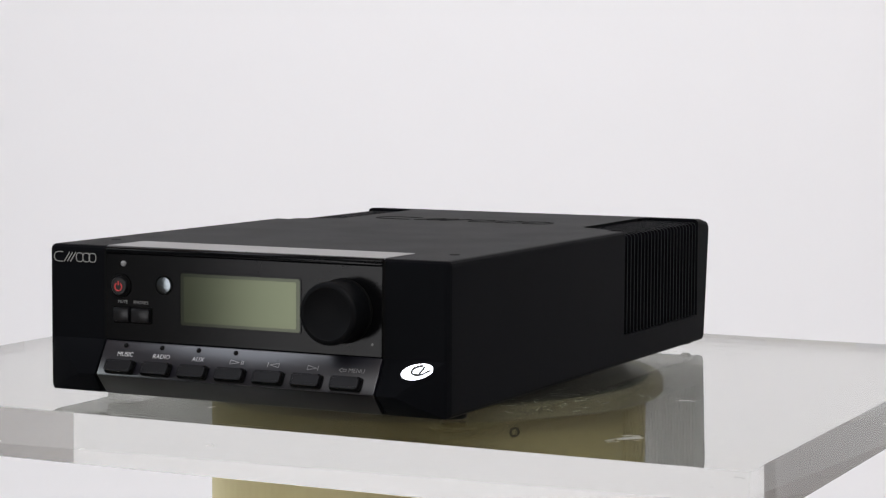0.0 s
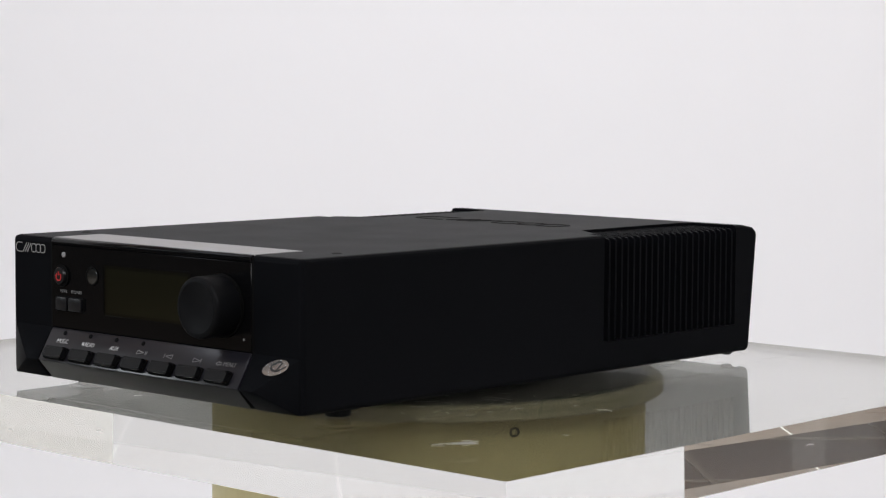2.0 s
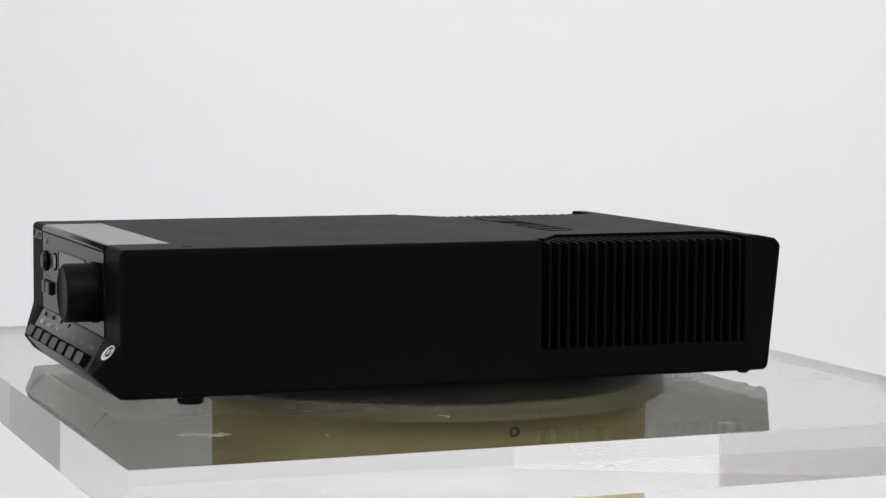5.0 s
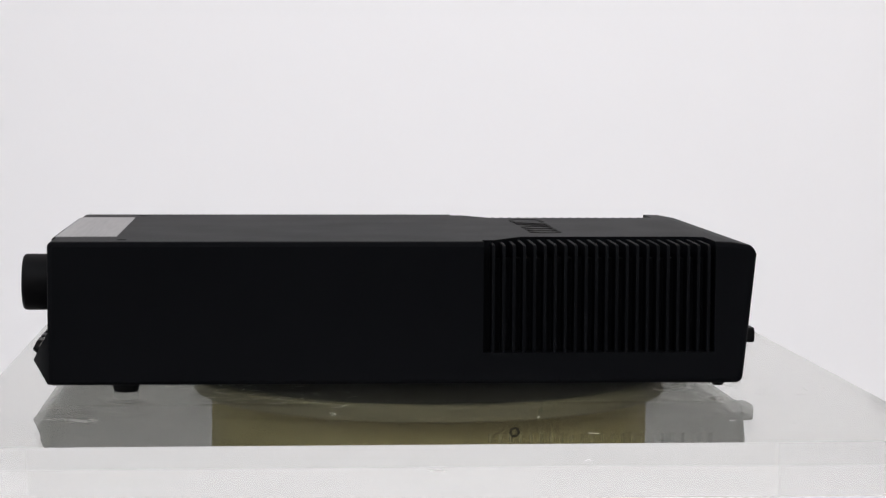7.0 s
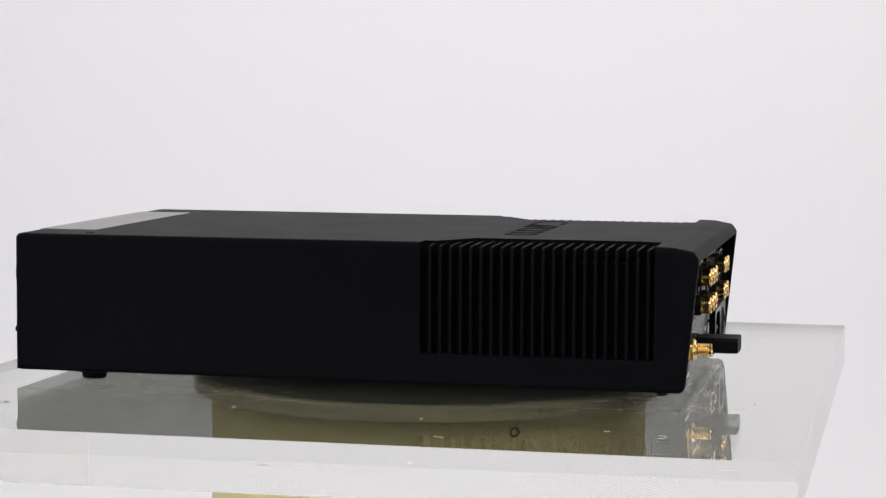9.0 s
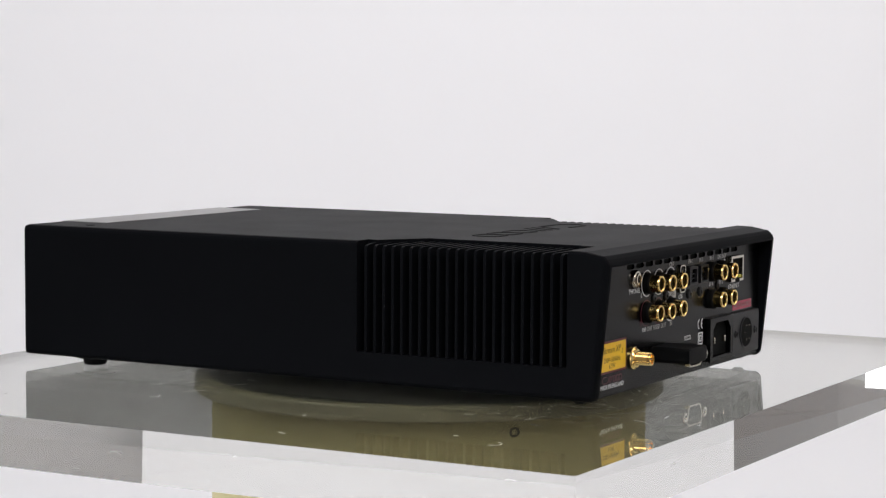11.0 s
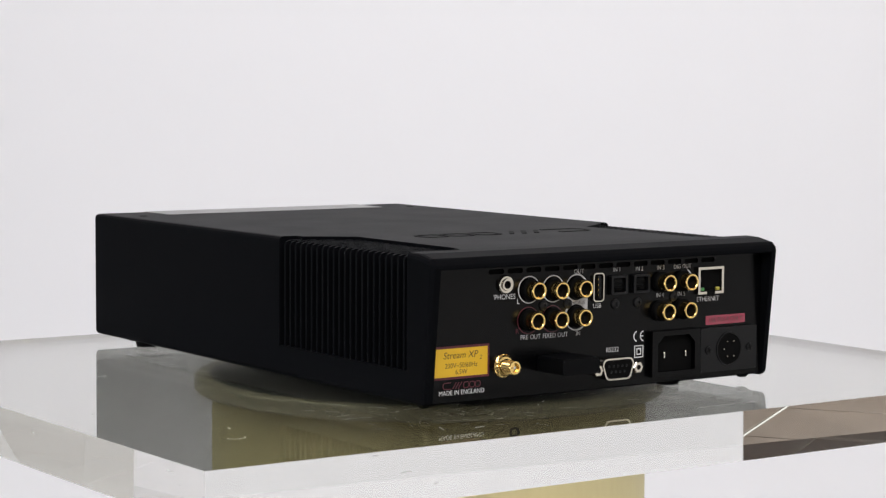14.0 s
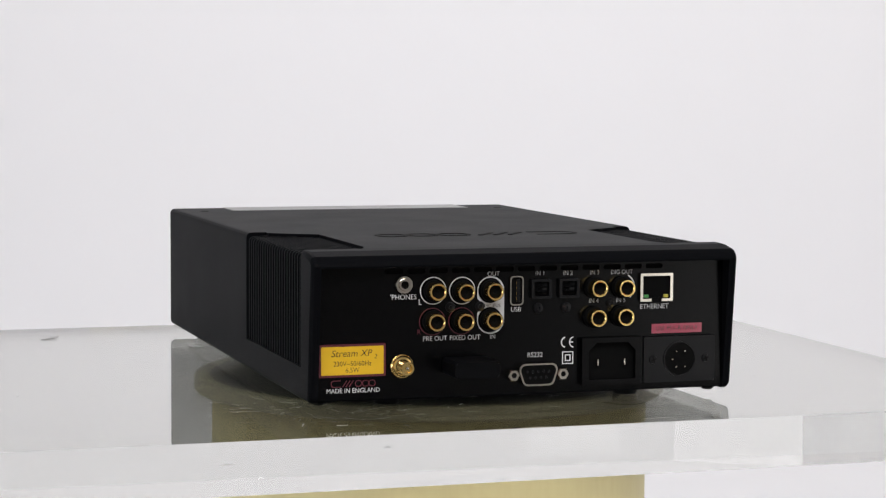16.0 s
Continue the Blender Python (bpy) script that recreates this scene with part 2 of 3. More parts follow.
# ---- setting ----
def build_room():
    # backdrop paper: a wall that sweeps down into the floor sheet
    bm = bmesh.new()
    prof = [(-0.35, 0.012)] + [(1.2 + 0.7 * math.sin(radians(a)), 0.712 - 0.7 * math.cos(radians(a))) for a in range(0, 91, 6)] + [(1.9, 2.75)]
    xs = [-3.3 + 6.6 * k / 24 for k in range(25)]
    rows = [[bm.verts.new((x, y, z)) for x in xs] for y, z in prof]
    back = [[bm.verts.new((x, y + (0.004 if z > 0.3 else 0), z - 0.004)) for x in xs] for y, z in prof]
    for grid in (rows, back):
        for a, b in zip(grid, grid[1:]):
            for k in range(24):
                bm.faces.new((a[k], a[k + 1], b[k + 1], b[k]))
    tagged(part("backdrop", bm, PAPER), "seamless white paper backdrop sweeping down to the floor", "backdrop", kind="structure")
    # the hall: a tiled floor that runs far to the west, a panelled ceiling, tiles on the west wall
    x0, x1, y0, y1, h, t = -12.0, 3.4, -4.4, 4.4, 2.6, 0.1
    walls = (("wall_north", x0 - t, x1 + t, y1, y1 + t), ("wall_south", x0 - t, x1 + t, y0 - t, y0), ("wall_west", x0 - t, x0, y0, y1), ("wall_east", x1, x1 + t, y0, y1))
    for name, a, b, c, d in walls:
        ob = part(name, box(bmesh.new(), a, b, c, d, 0, h), GROUT if name == "wall_west" else LIGHTWALL if name == "wall_east" else DARKWALL if name == "wall_north" else ROOMWALL)
        tagged(ob, {"wall_west": "stone-tiled hall wall, brown and blue-grey", "wall_east": "pale painted studio wall", "wall_north": "unseen wall behind the backdrop, dark to dim reflections"}.get(name, "plain light grey painted studio wall"), "wall", kind="structure")
        if name == "wall_west":
            west = ob
    slab = {m: finish("tile", box(bmesh.new(), 0, 0.003, -0.289, 0.289, -0.289, 0.289, bevel=0.001, segments=1), m) for m in (WALLBROWN, WALLBLUE)}
    for i in range(14):
        for j in range(4):
            y = y0 + 0.55 + i * 0.6
            tile = part("tile", slab[WALLBLUE if y < -1.2 else WALLBROWN], None, west)
            tile.location = (x0, y, 0.45 + j * 0.6)
    bm = box(bmesh.new(), x0 - t, x1 + t, y0 - t, y1 + t, h, h + t)
    pale = len(bm.faces)
    for k in range(9):
        box(bm, x0 + 0.8 + k * 1.2, x0 + 0.83 + k * 1.2, y0, y1, h - 0.012, h - 0.0005)
    for k in range(7):
        box(bm, x0, -2.3, y0 + 0.6 + k * 1.2, y0 + 0.63 + k * 1.2, h - 0.010, h - 0.0007)
    for f in list(bm.faces)[pale:]:
        f.material_index = 1
    ceiling = part("ceiling", bm, CEIL)
    ceiling.data.materials.append(GROUT)
    tagged(ceiling, "brown panelled ceiling with pale strips", "ceiling", kind="structure")
    floor = tagged(part("floor", box(bmesh.new(), x0 - t, x1 + t, y0 - t, y1 + t, -0.05, 0.0), GROUT), "brown stone tile floor with pale grout joints", "floor", kind="structure")
    tile = finish("tile", box(bmesh.new(), -0.318, 0.318, -0.318, 0.318, 0, 0.006, bevel=0.002, segments=1), TILE)
    for i in range(23):
        for j in range(13):
            ob = part("tile", tile, None, floor)
            ob.location = (x0 + 0.40 + i * 0.65, y0 + 0.45 + j * 0.65, 0.0)


build_room()


def build_pedestal():
    low, r = TOP - 0.0322, 0.1185
    bm = lathe(bmesh.new(), [(0, 0.02), (r - 0.002, 0.02), (r, 0.022), (r, low - 0.0015), (r - 0.0015, low), (0, low)], steps=96)
    ob = part("pedestal", bm, CREAM, smooth=30)
    # small dull brown ring that stays still on the pedestal's front
    part("small_ring", lathe(bmesh.new(), [(0.0027, -0.001), (0.0027, 0.0004), (0.0024, 0.0006), (0.0016, 0.0006), (0.0014, -0.001)], basis((0.0427, -0.1105, TOP - 0.039), (0.9325, 0.3612, 0), (0, 0, 1)), 24), SMALLRING, ob)
    return tagged(ob, "round cream painted pedestal under the clear plate", "pedestal")


def build_disc():
    z, r = -0.0243, 0.128
    bm = lathe(bmesh.new(), [(0, z - 0.0077), (r - 0.001, z - 0.0077), (r, z - 0.0067), (r, z - 0.001), (r - 0.001, z), (r - 0.012, z), (0, z)], steps=96)
    ob = part("turntable_disc", bm, DISC, smooth=30)
    ob.location = (0, 0, TOP)
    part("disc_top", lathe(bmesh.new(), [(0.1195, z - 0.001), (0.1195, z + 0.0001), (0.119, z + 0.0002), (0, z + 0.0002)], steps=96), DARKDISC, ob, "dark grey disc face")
    return tagged(ob, "flat round ivory turntable disc on the pedestal", "turntable")


PLATE = (-0.2595, 0.2565, -0.2285, 0.2150)


def build_plate():
    x0, x1, y0, y1 = PLATE
    ob = part("acrylic_plate", box(bmesh.new(), x0, x1, y0, y1, -0.024, 0.0), ACRYLIC, smooth=20)
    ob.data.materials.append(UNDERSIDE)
    # the lower face takes the dimming tint; top and edges stay clear
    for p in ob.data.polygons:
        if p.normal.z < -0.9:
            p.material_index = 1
    ob.location = (0, 0, TOP)
    ob.visible_shadow = False
    return tagged(ob, "thick clear square acrylic plate, scratched on top", "display plate")


pedestal = build_pedestal()
turntable_disc = build_disc()
acrylic_plate = build_plate()

# ---- the music streamer; its own numbers are in metres from its middle, front towards -y ----
SHIFT = Matrix.Translation((-0.0016, -0.0057, 0))
streamer = tagged(new("music_streamer"), "black metal hi-fi music streamer with front display and knob", "audio player")
streamer.location = (0, 0, TOP)
W, Y0, ZT, ZB = 0.1081, -0.1904, 0.0761, 0.0049
SL = Vector((-0.0103, -0.0160)).normalized()
FRONT = SHIFT @ basis((0, Y0, 0), (1, 0, 0), (0, 0, 1))
TOPF = SHIFT @ basis((0, 0, ZT), (1, 0, 0), (0, 1, 0))
SLOPE = SHIFT @ basis((0, Y0, 0.0310), (1, 0, 0), (0, -SL.x, -SL.y))
REARY = 0.1558
BACK = SHIFT @ basis((0, REARY, 0), (-1, 0, 0), (0, 0, 1))


def side_outline():
    pts = [(Y0, ZB), (0.1545, ZB - 0.0003), (0.1570, 0.0056)]
    pts += [(0.1633, 0.0698), (0.1628, 0.0722), (0.1600, 0.0743), (0.1506, 0.0760), (0.1406, ZT + 0.0002), (Y0, ZT)]
    return pts


def build_chassis():
    bm = bmesh.new()
    side = SHIFT @ basis((0, 0, 0), (0, 1, 0), (0, 0, 1))
    prism(bm, side_outline(), -W, W, side)
    sharp = [e for e in bm.edges if e.calc_face_angle(0) > radians(40)]
    bmesh.ops.bevel(bm, geom=sharp, offset=0.0026, segments=3, affect="EDGES", profile=0.5)
    me = finish("chassis", bm, BLACK)
    cutters = []
    for s in (-1, 1):
        # the fin bay in the flank, and the sunk area of the lid over it
        c = bmesh.new()
        box(c, min(s * 0.0975, s * 0.12), max(s * 0.0975, s * 0.12), 0.0250, 0.1420, 0.0205, 0.09, SHIFT)
        cutters.append(c)
        c = bmesh.new()
        plan = [(s * 0.12, 0.0250), (s * 0.1065, 0.0250), (s * 0.0745, 0.0470), (s * 0.0745, 0.1320), (s * 0.0780, 0.1420), (s * 0.12, 0.1420)]
        prism(c, plan, 0.0670, 0.09, SHIFT)
        cutters.append(c)
    # the bay for the rear plate, under the overhanging lip
    c = bmesh.new()
    box(c, -0.1035, 0.1035, 0.1508, 0.18, -0.01, 0.0690, SHIFT)
    cutters.append(c)
    me = cut(me, cutters)
    return part("chassis", me, None, streamer, "satin black die-cast case with finned flanks")


chassis = build_chassis()


def build_fins():
    """Upright cooling fins that bend over the lid's edge."""
    fins = {}
    for s in (-1, 1):
        bm = bmesh.new()
        t = 0.00075
        out = [(0.0966, 0.0207), (W - 0.0004, 0.0207), (W - 0.0004, 0.0725), (W - 0.0012, 0.0739), (W - 0.003, 0.0745), (0.0750, 0.0748), (0.0750, 0.0655), (0.0966, 0.0655)]
        m = basis((0, 0, 0), (s, 0, 0), (0, 0, 1))
        prism(bm, out, -t, t, m)
        fins[s] = finish("fin", bm, BLACK)
        for k in range(22):
            y = 0.0300 + k * 0.00518
            inner = 0.0750 if y > 0.047 else 0.1065 - (y - 0.025) / 0.022 * 0.032
            mesh = fins[s]
            if y < 0.0475:
                bm = bmesh.new()
                x = min(inner + 0.0005, W - 0.004)
                out = [(0.0966, 0.0207), (W - 0.0004, 0.0207), (W - 0.0004, 0.0725), (W - 0.0012, 0.0739), (W - 0.003, 0.0745), (x, 0.0748), (x, 0.0655), (min(0.0966, x), 0.0655)]
                if x >= 0.0966:
                    out = out[:6] + [(0.0966, 0.0750)]
                prism(bm, out, -t, t, m)
                mesh = finish("fin", bm, BLACK)
            ob = part("fin", mesh, None, streamer)
            ob.location = SHIFT @ Vector((0, y, 0))


build_fins()


def build_front():
    # corner caps with a bevelled nose
    for s in (-1, 1):
        bm = bmesh.new()
        a, o = s * 0.0758, s * 0.1062
        ridge = (Y0 - 0.0093, 0.0150)
        pts = dict(ti=(a, Y0, 0.0310), to=(o, Y0, 0.0310), nose=(a, *ridge), horn=(a + s * 0.0090, *ridge), bi=(a + s * 0.0022, Y0 - 0.0002, ZB + 0.0003), bo=(o, Y0, ZB + 0.0003),
                   ti2=(a, Y0 + 0.004, 0.0310), to2=(o, Y0 + 0.004, 0.0310), bi2=(a + s * 0.0022, Y0 + 0.004, ZB + 0.0003), bo2=(o, Y0 + 0.004, ZB + 0.0003))
        v = {k: bm.verts.new(SHIFT @ Vector(p)) for k, p in pts.items()}
        for f in ("ti to horn nose", "to bo horn", "nose horn bo bi", "ti ti2 to2 to", "to to2 bo2 bo", "bo bo2 bi2 bi", "ti nose bi bi2 ti2", "ti2 bi2 bo2 to2"):
            bm.faces.new([v[k] for k in f.split()])
        bmesh.ops.recalc_face_normals(bm, faces=bm.faces)
        bmesh.ops.bevel(bm, geom=[e for e in bm.edges if e.calc_face_angle(0) > 0.3], offset=0.0004, segments=2, affect="EDGES", profile=0.5)
        part("corner_cap", bm, BLACK, streamer)
    # fascia between two fine joints
    bm = bmesh.new()
    prism(bm, [(-0.0747, 0.0312), (0.0747, 0.0312), (0.0747, 0.0727), (-0.0747, 0.0727)], -0.003, 0.0006, FRONT, bevel=0.0003, segments=1)
    fascia = part("fascia", bm, FASCIA, streamer, "smooth black front fascia")
    for x in (-0.0754, 0.0754):
        part("joint", box(bmesh.new(), x - 0.0007, x + 0.0006, 0.0310, ZT - 0.001, -0.002, 0.00008, FRONT), HOLE, streamer)
    # key panel: the sloping lower front
    bm = bmesh.new()
    side = SHIFT @ basis((0, 0, 0), (0, 1, 0), (0, 0, 1))
    prism(bm, [(Y0 + 0.004, 0.0308), (Y0 - 0.0004, 0.0308), (Y0 - 0.0093, 0.0152), (Y0 + 0.004, 0.0152)], -0.0747, 0.0747, side, bevel=0.0003)
    slope_part = part("key_panel", bm, SLOPEMAT, streamer, "sloping black key panel")
    bm = prism(bmesh.new(), [(Y0 + 0.004, 0.0151), (Y0 - 0.0091, 0.0151), (Y0 - 0.0004, ZB + 0.0003), (Y0 + 0.004, ZB + 0.0003)], -0.0747, 0.0747, side, bevel=0.0003)
    part("chin_panel", bm, KEYBLACK, streamer)
    # brushed strip over the lid's front edge
    bm = bmesh.new()
    prism(bm, [(-0.1585, ZT + 0.0003), (Y0 + 0.0012, ZT + 0.0003), (Y0 + 0.0012, ZT - 0.0012), (-0.1585, ZT - 0.0015)], -0.0750, 0.0750, side, bevel=0.0002, segments=1)
    part("trim_strip", bm, STRIP, streamer, "brushed grey metal strip")
    bm = prism(bmesh.new(), [(Y0 + 0.0011, ZT + 0.0001), (Y0 - 0.0002, ZT - 0.0003), (Y0 - 0.0008, ZT - 0.0012), (Y0 - 0.0008, ZT - 0.0030), (Y0 + 0.002, ZT - 0.0030)], -0.0748, 0.0748, side, bevel=0.0002, segments=1)
    part("front_lip", bm, FASCIA, streamer)
    return fascia, slope_part


fascia, key_panel = build_front()


def build_display():
    cx, cz, w, h = -0.0002, 0.0525, 0.0665, 0.0263
    bm = frame_ring(bmesh.new(), rounded(w, h, 0.0018, cx=cx, cy=cz), rounded(w - 0.0016, h - 0.0016, 0.0012, cx=cx, cy=cz), 0.0002, 0.0009, FRONT)
    frame_part = part("display_frame", bm, FASCIA, streamer)
    bm = prism(bmesh.new(), rounded(w - 0.0016, h - 0.0016, 0.0012, cx=cx, cy=cz), 0.0001, 0.00068, FRONT)
    part("display_border", bm, LCDFRAME, frame_part)
    bm = prism(bmesh.new(), rounded(w - 0.0056, h - 0.0046, 0.0006, cx=cx, cy=cz), 0.0005, 0.00076, FRONT)
    part("display_screen", bm, LCD, streamer, "blank grey-green liquid crystal screen")


build_display()


def build_knob():
    m = FRONT @ Matrix.Translation((0.0552, 0.0516, 0))
    bm = lathe(bmesh.new(), [(0.0148, 0.0006), (0.0150, 0.0010), (0.0150, 0.0018), (0.0130, 0.0022)], m, 48)
    knob_base = part("knob_collar", bm, HOLE, streamer)
    prof = [(0.0138, 0.0018), (0.0144, 0.0024), (0.0145, 0.0146), (0.0142, 0.0160), (0.0132, 0.0168), (0.0120, 0.0169), (0.0116, 0.0166), (0, 0.0166)]
    bm = lathe(bmesh.new(), prof, m, 64)
    part("knob", bm, RUBBER, streamer, "large round black volume knob")


build_knob()


def build_small_controls():
    at = lambda x, z: FRONT @ Matrix.Translation((x, z, 0.0006))
    part("indicator_lamp", lathe(bmesh.new(), [(0.0014, 0), (0.0014, 0.0005), (0.0008, 0.0008), (0, 0.0008)], at(-0.0645, 0.0681), 16), DIMPRINT, streamer)
    m = at(-0.0660, 0.0574)
    ring = part("power_ring", lathe(bmesh.new(), [(0.0054, 0), (0.0057, 0.0008), (0.0048, 0.0009), (0.0046, 0.0)], m, 32), HOLE, streamer)
    power = part("power_button", lathe(bmesh.new(), [(0.0045, 0), (0.0045, 0.0018), (0.0040, 0.0024), (0, 0.0025)], m, 32), KEYBLACK, streamer, "round power button with red symbol")
    bm = bmesh.new()
    pts = [(0.0019 * math.sin(radians(a)), 0.0019 * math.cos(radians(a)) - 0.0003) for a in range(35, 330, 10)]
    stroke(bm, pts, 0.0006, 0.0022, 0.00262, m)
    stroke(bm, [(0, 0.0004), (0, 0.0024)], 0.0006, 0.0022, 0.00262, m)
    part("power_symbol", bm, RED, power)
    sensor_ring = part("sensor_ring", lathe(bmesh.new(), [(0.0046, 0), (0.0048, 0.0004), (0.0042, 0.0005), (0.0041, 0.0)], at(-0.0418, 0.0588), 32), HOLE, streamer)
    part("sensor_lens", lathe(bmesh.new(), [(0.0041, 0), (0.0038, 0.0004), (0.0020, 0.00055), (0, 0.0006)], at(-0.0418, 0.0588), 32), LENS, streamer, "silvery remote control sensor lens")
    for x0, x1 in ((-0.0697, -0.0606), (-0.0596, -0.0490)):
        m2 = at(0, 0)
        part("key_surround", prism(bmesh.new(), rounded(x1 - x0 + 0.0014, 0.0080, 0.0006, cx=(x0 + x1) / 2, cy=0.0436), -0.0002, 0.00012, m2), HOLE, streamer)
        part("small_key", box(bmesh.new(), x0 + 0.0002, x1 - 0.0002, 0.0403, 0.0469, -0.0002, 0.0019, m2, 0.0005), KEYBLACK, streamer)
    lettering("MUTE", at(-0.0651, 0.0497), 0.0016, streamer, DIMPRINT)
    lettering("PHONES", at(-0.0548, 0.0497), 0.0016, streamer, DIMPRINT)
    part("indicator_dot", lathe(bmesh.new(), [(0.0006, 0), (0.0005, 0.0003), (0, 0.0004)], at(0.0698, 0.0369), 12), DIMPRINT, streamer)
    # seven keys on the slope
    surround = finish("key_surround", prism(bmesh.new(), rounded(0.0160, 0.0070, 0.0012), -0.0004, 0.0002), HOLE)
    bm = bmesh.new()
    prism(bm, rounded(0.0145, 0.0057, 0.0008), -0.0004, 0.0027, None, bevel=0.0011, segments=2)
    key = finish("source_key", bm, KEYBLACK)
    lamp = finish("key_lamp", lathe(bmesh.new(), [(0.0012, -0.0002), (0.0012, 0.0001), (0.0008, 0.0003), (0, 0.0003)], None, 12), HOLE)
    for k in range(7):
        x = -0.0620 + k * 0.02037
        spot = SLOPE @ Matrix.Translation((x, -0.0141, 0.0003))
        for name, mesh in (("key_surround", surround), ("source_key", key)):
            part(name, mesh, None, streamer).matrix_local = spot @ (pose(0, 0, 0, 5) if name == "source_key" else Matrix())
        if k < 4:
            part("key_lamp", lamp, None, streamer).matrix_local = SLOPE @ Matrix.Translation((x - 0.0006, -0.0026, 0.0003))
    word = lambda k: SLOPE @ Matrix.Translation((-0.0613 + k * 0.02037, -0.0074, 0.00035))
    for k, text in enumerate(("MUSIC", "RADIO", "AUX")):
        lettering(text, word(k), 0.0024, streamer, FIELD, squeeze=0.95)

    def triangle(bm, m, x, flip):
        pts = [(x - 0.0022 * flip, 0.0011), (x + 0.0026 * flip, 0), (x - 0.0022 * flip, -0.0011), (x - 0.0022 * flip, 0.0011)]
        for a, b in zip(pts, pts[1:]):
            stroke(bm, [a, b], 0.00032, 0, 0.00006, m)

    bm = bmesh.new()
    triangle(bm, word(3), -0.0005, 1)
    for dx in (0.0034, 0.0043):
        stroke(bm, [(dx, 0.0010), (dx, -0.0010)], 0.0004, 0, 0.00006, word(3))
    part("play_symbol", bm, DIMPRINT, streamer)
    bm = bmesh.new()
    triangle(bm, word(4), 0.0008, -1)
    stroke(bm, [(-0.0028, 0.0012), (-0.0028, -0.0012)], 0.0004, 0, 0.00006, word(4))
    part("back_symbol", bm, DIMPRINT, streamer)
    bm = bmesh.new()
    triangle(bm, word(5), 0, 1)
    stroke(bm, [(0.0032, 0.0012), (0.0032, -0.0012)], 0.0004, 0, 0.00006, word(5))
    part("skip_symbol", bm, DIMPRINT, streamer)
    bm = bmesh.new()
    m = word(6)
    stroke(bm, [(-0.0062, 0), (-0.0046, 0.0011)], 0.00032, 0, 0.00006, m)
    stroke(bm, [(-0.0062, 0), (-0.0046, -0.0011)], 0.00032, 0, 0.00006, m)
    stroke(bm, [(-0.0046, 0.0005), (-0.0026, 0.0005), (-0.0026, -0.0005), (-0.0046, -0.0005)], 0.00028, 0, 0.00006, m)
    part("arrow_symbol", bm, DIMPRINT, streamer)
    lettering("MENU", m @ Matrix.Translation((0.0028, 0, 0)), 0.0022, streamer, DIMPRINT)


build_small_controls()


def bow(cx, cy, rx, ry, a0, a1, step=12):
    n = max(2, int(abs(a1 - a0) / step))
    return [(cx + rx * math.cos(radians(a0 + (a1 - a0) * k / n)), cy + ry * math.sin(radians(a0 + (a1 - a0) * k / n))) for k in range(n + 1)]


def maker_mark(bm, m, w, h, line, w0, w1):
    """The maker's mark as plain shapes: an open bow, three slanting bars and three round-ended loops, in a box w by h."""
    s = h / 2
    stroke(bm, [(-w * 0.28, s)] + bow(-w / 2 + s, 0, s, s, 90, 270) + [(-w * 0.28, -s)], line, w0, w1, m)
    for k in range(3):
        x = -w * 0.20 + k * w * 0.075
        stroke(bm, [(x - h * 0.30, -s), (x + h * 0.40, s)], line * 1.2, w0, w1, m)
    for cx in (0.12, 0.28, 0.43):
        ends = w * 0.03
        pts = [(w * cx - ends, s * 0.9), (w * cx + ends, s * 0.9)] + bow(w * cx + ends, 0, s * 0.55, s * 0.9, 80, -90) + bow(w * cx - ends, 0, s * 0.55, s * 0.9, 270, 100)
        stroke(bm, pts, line, w0, w1, m)
    return bm


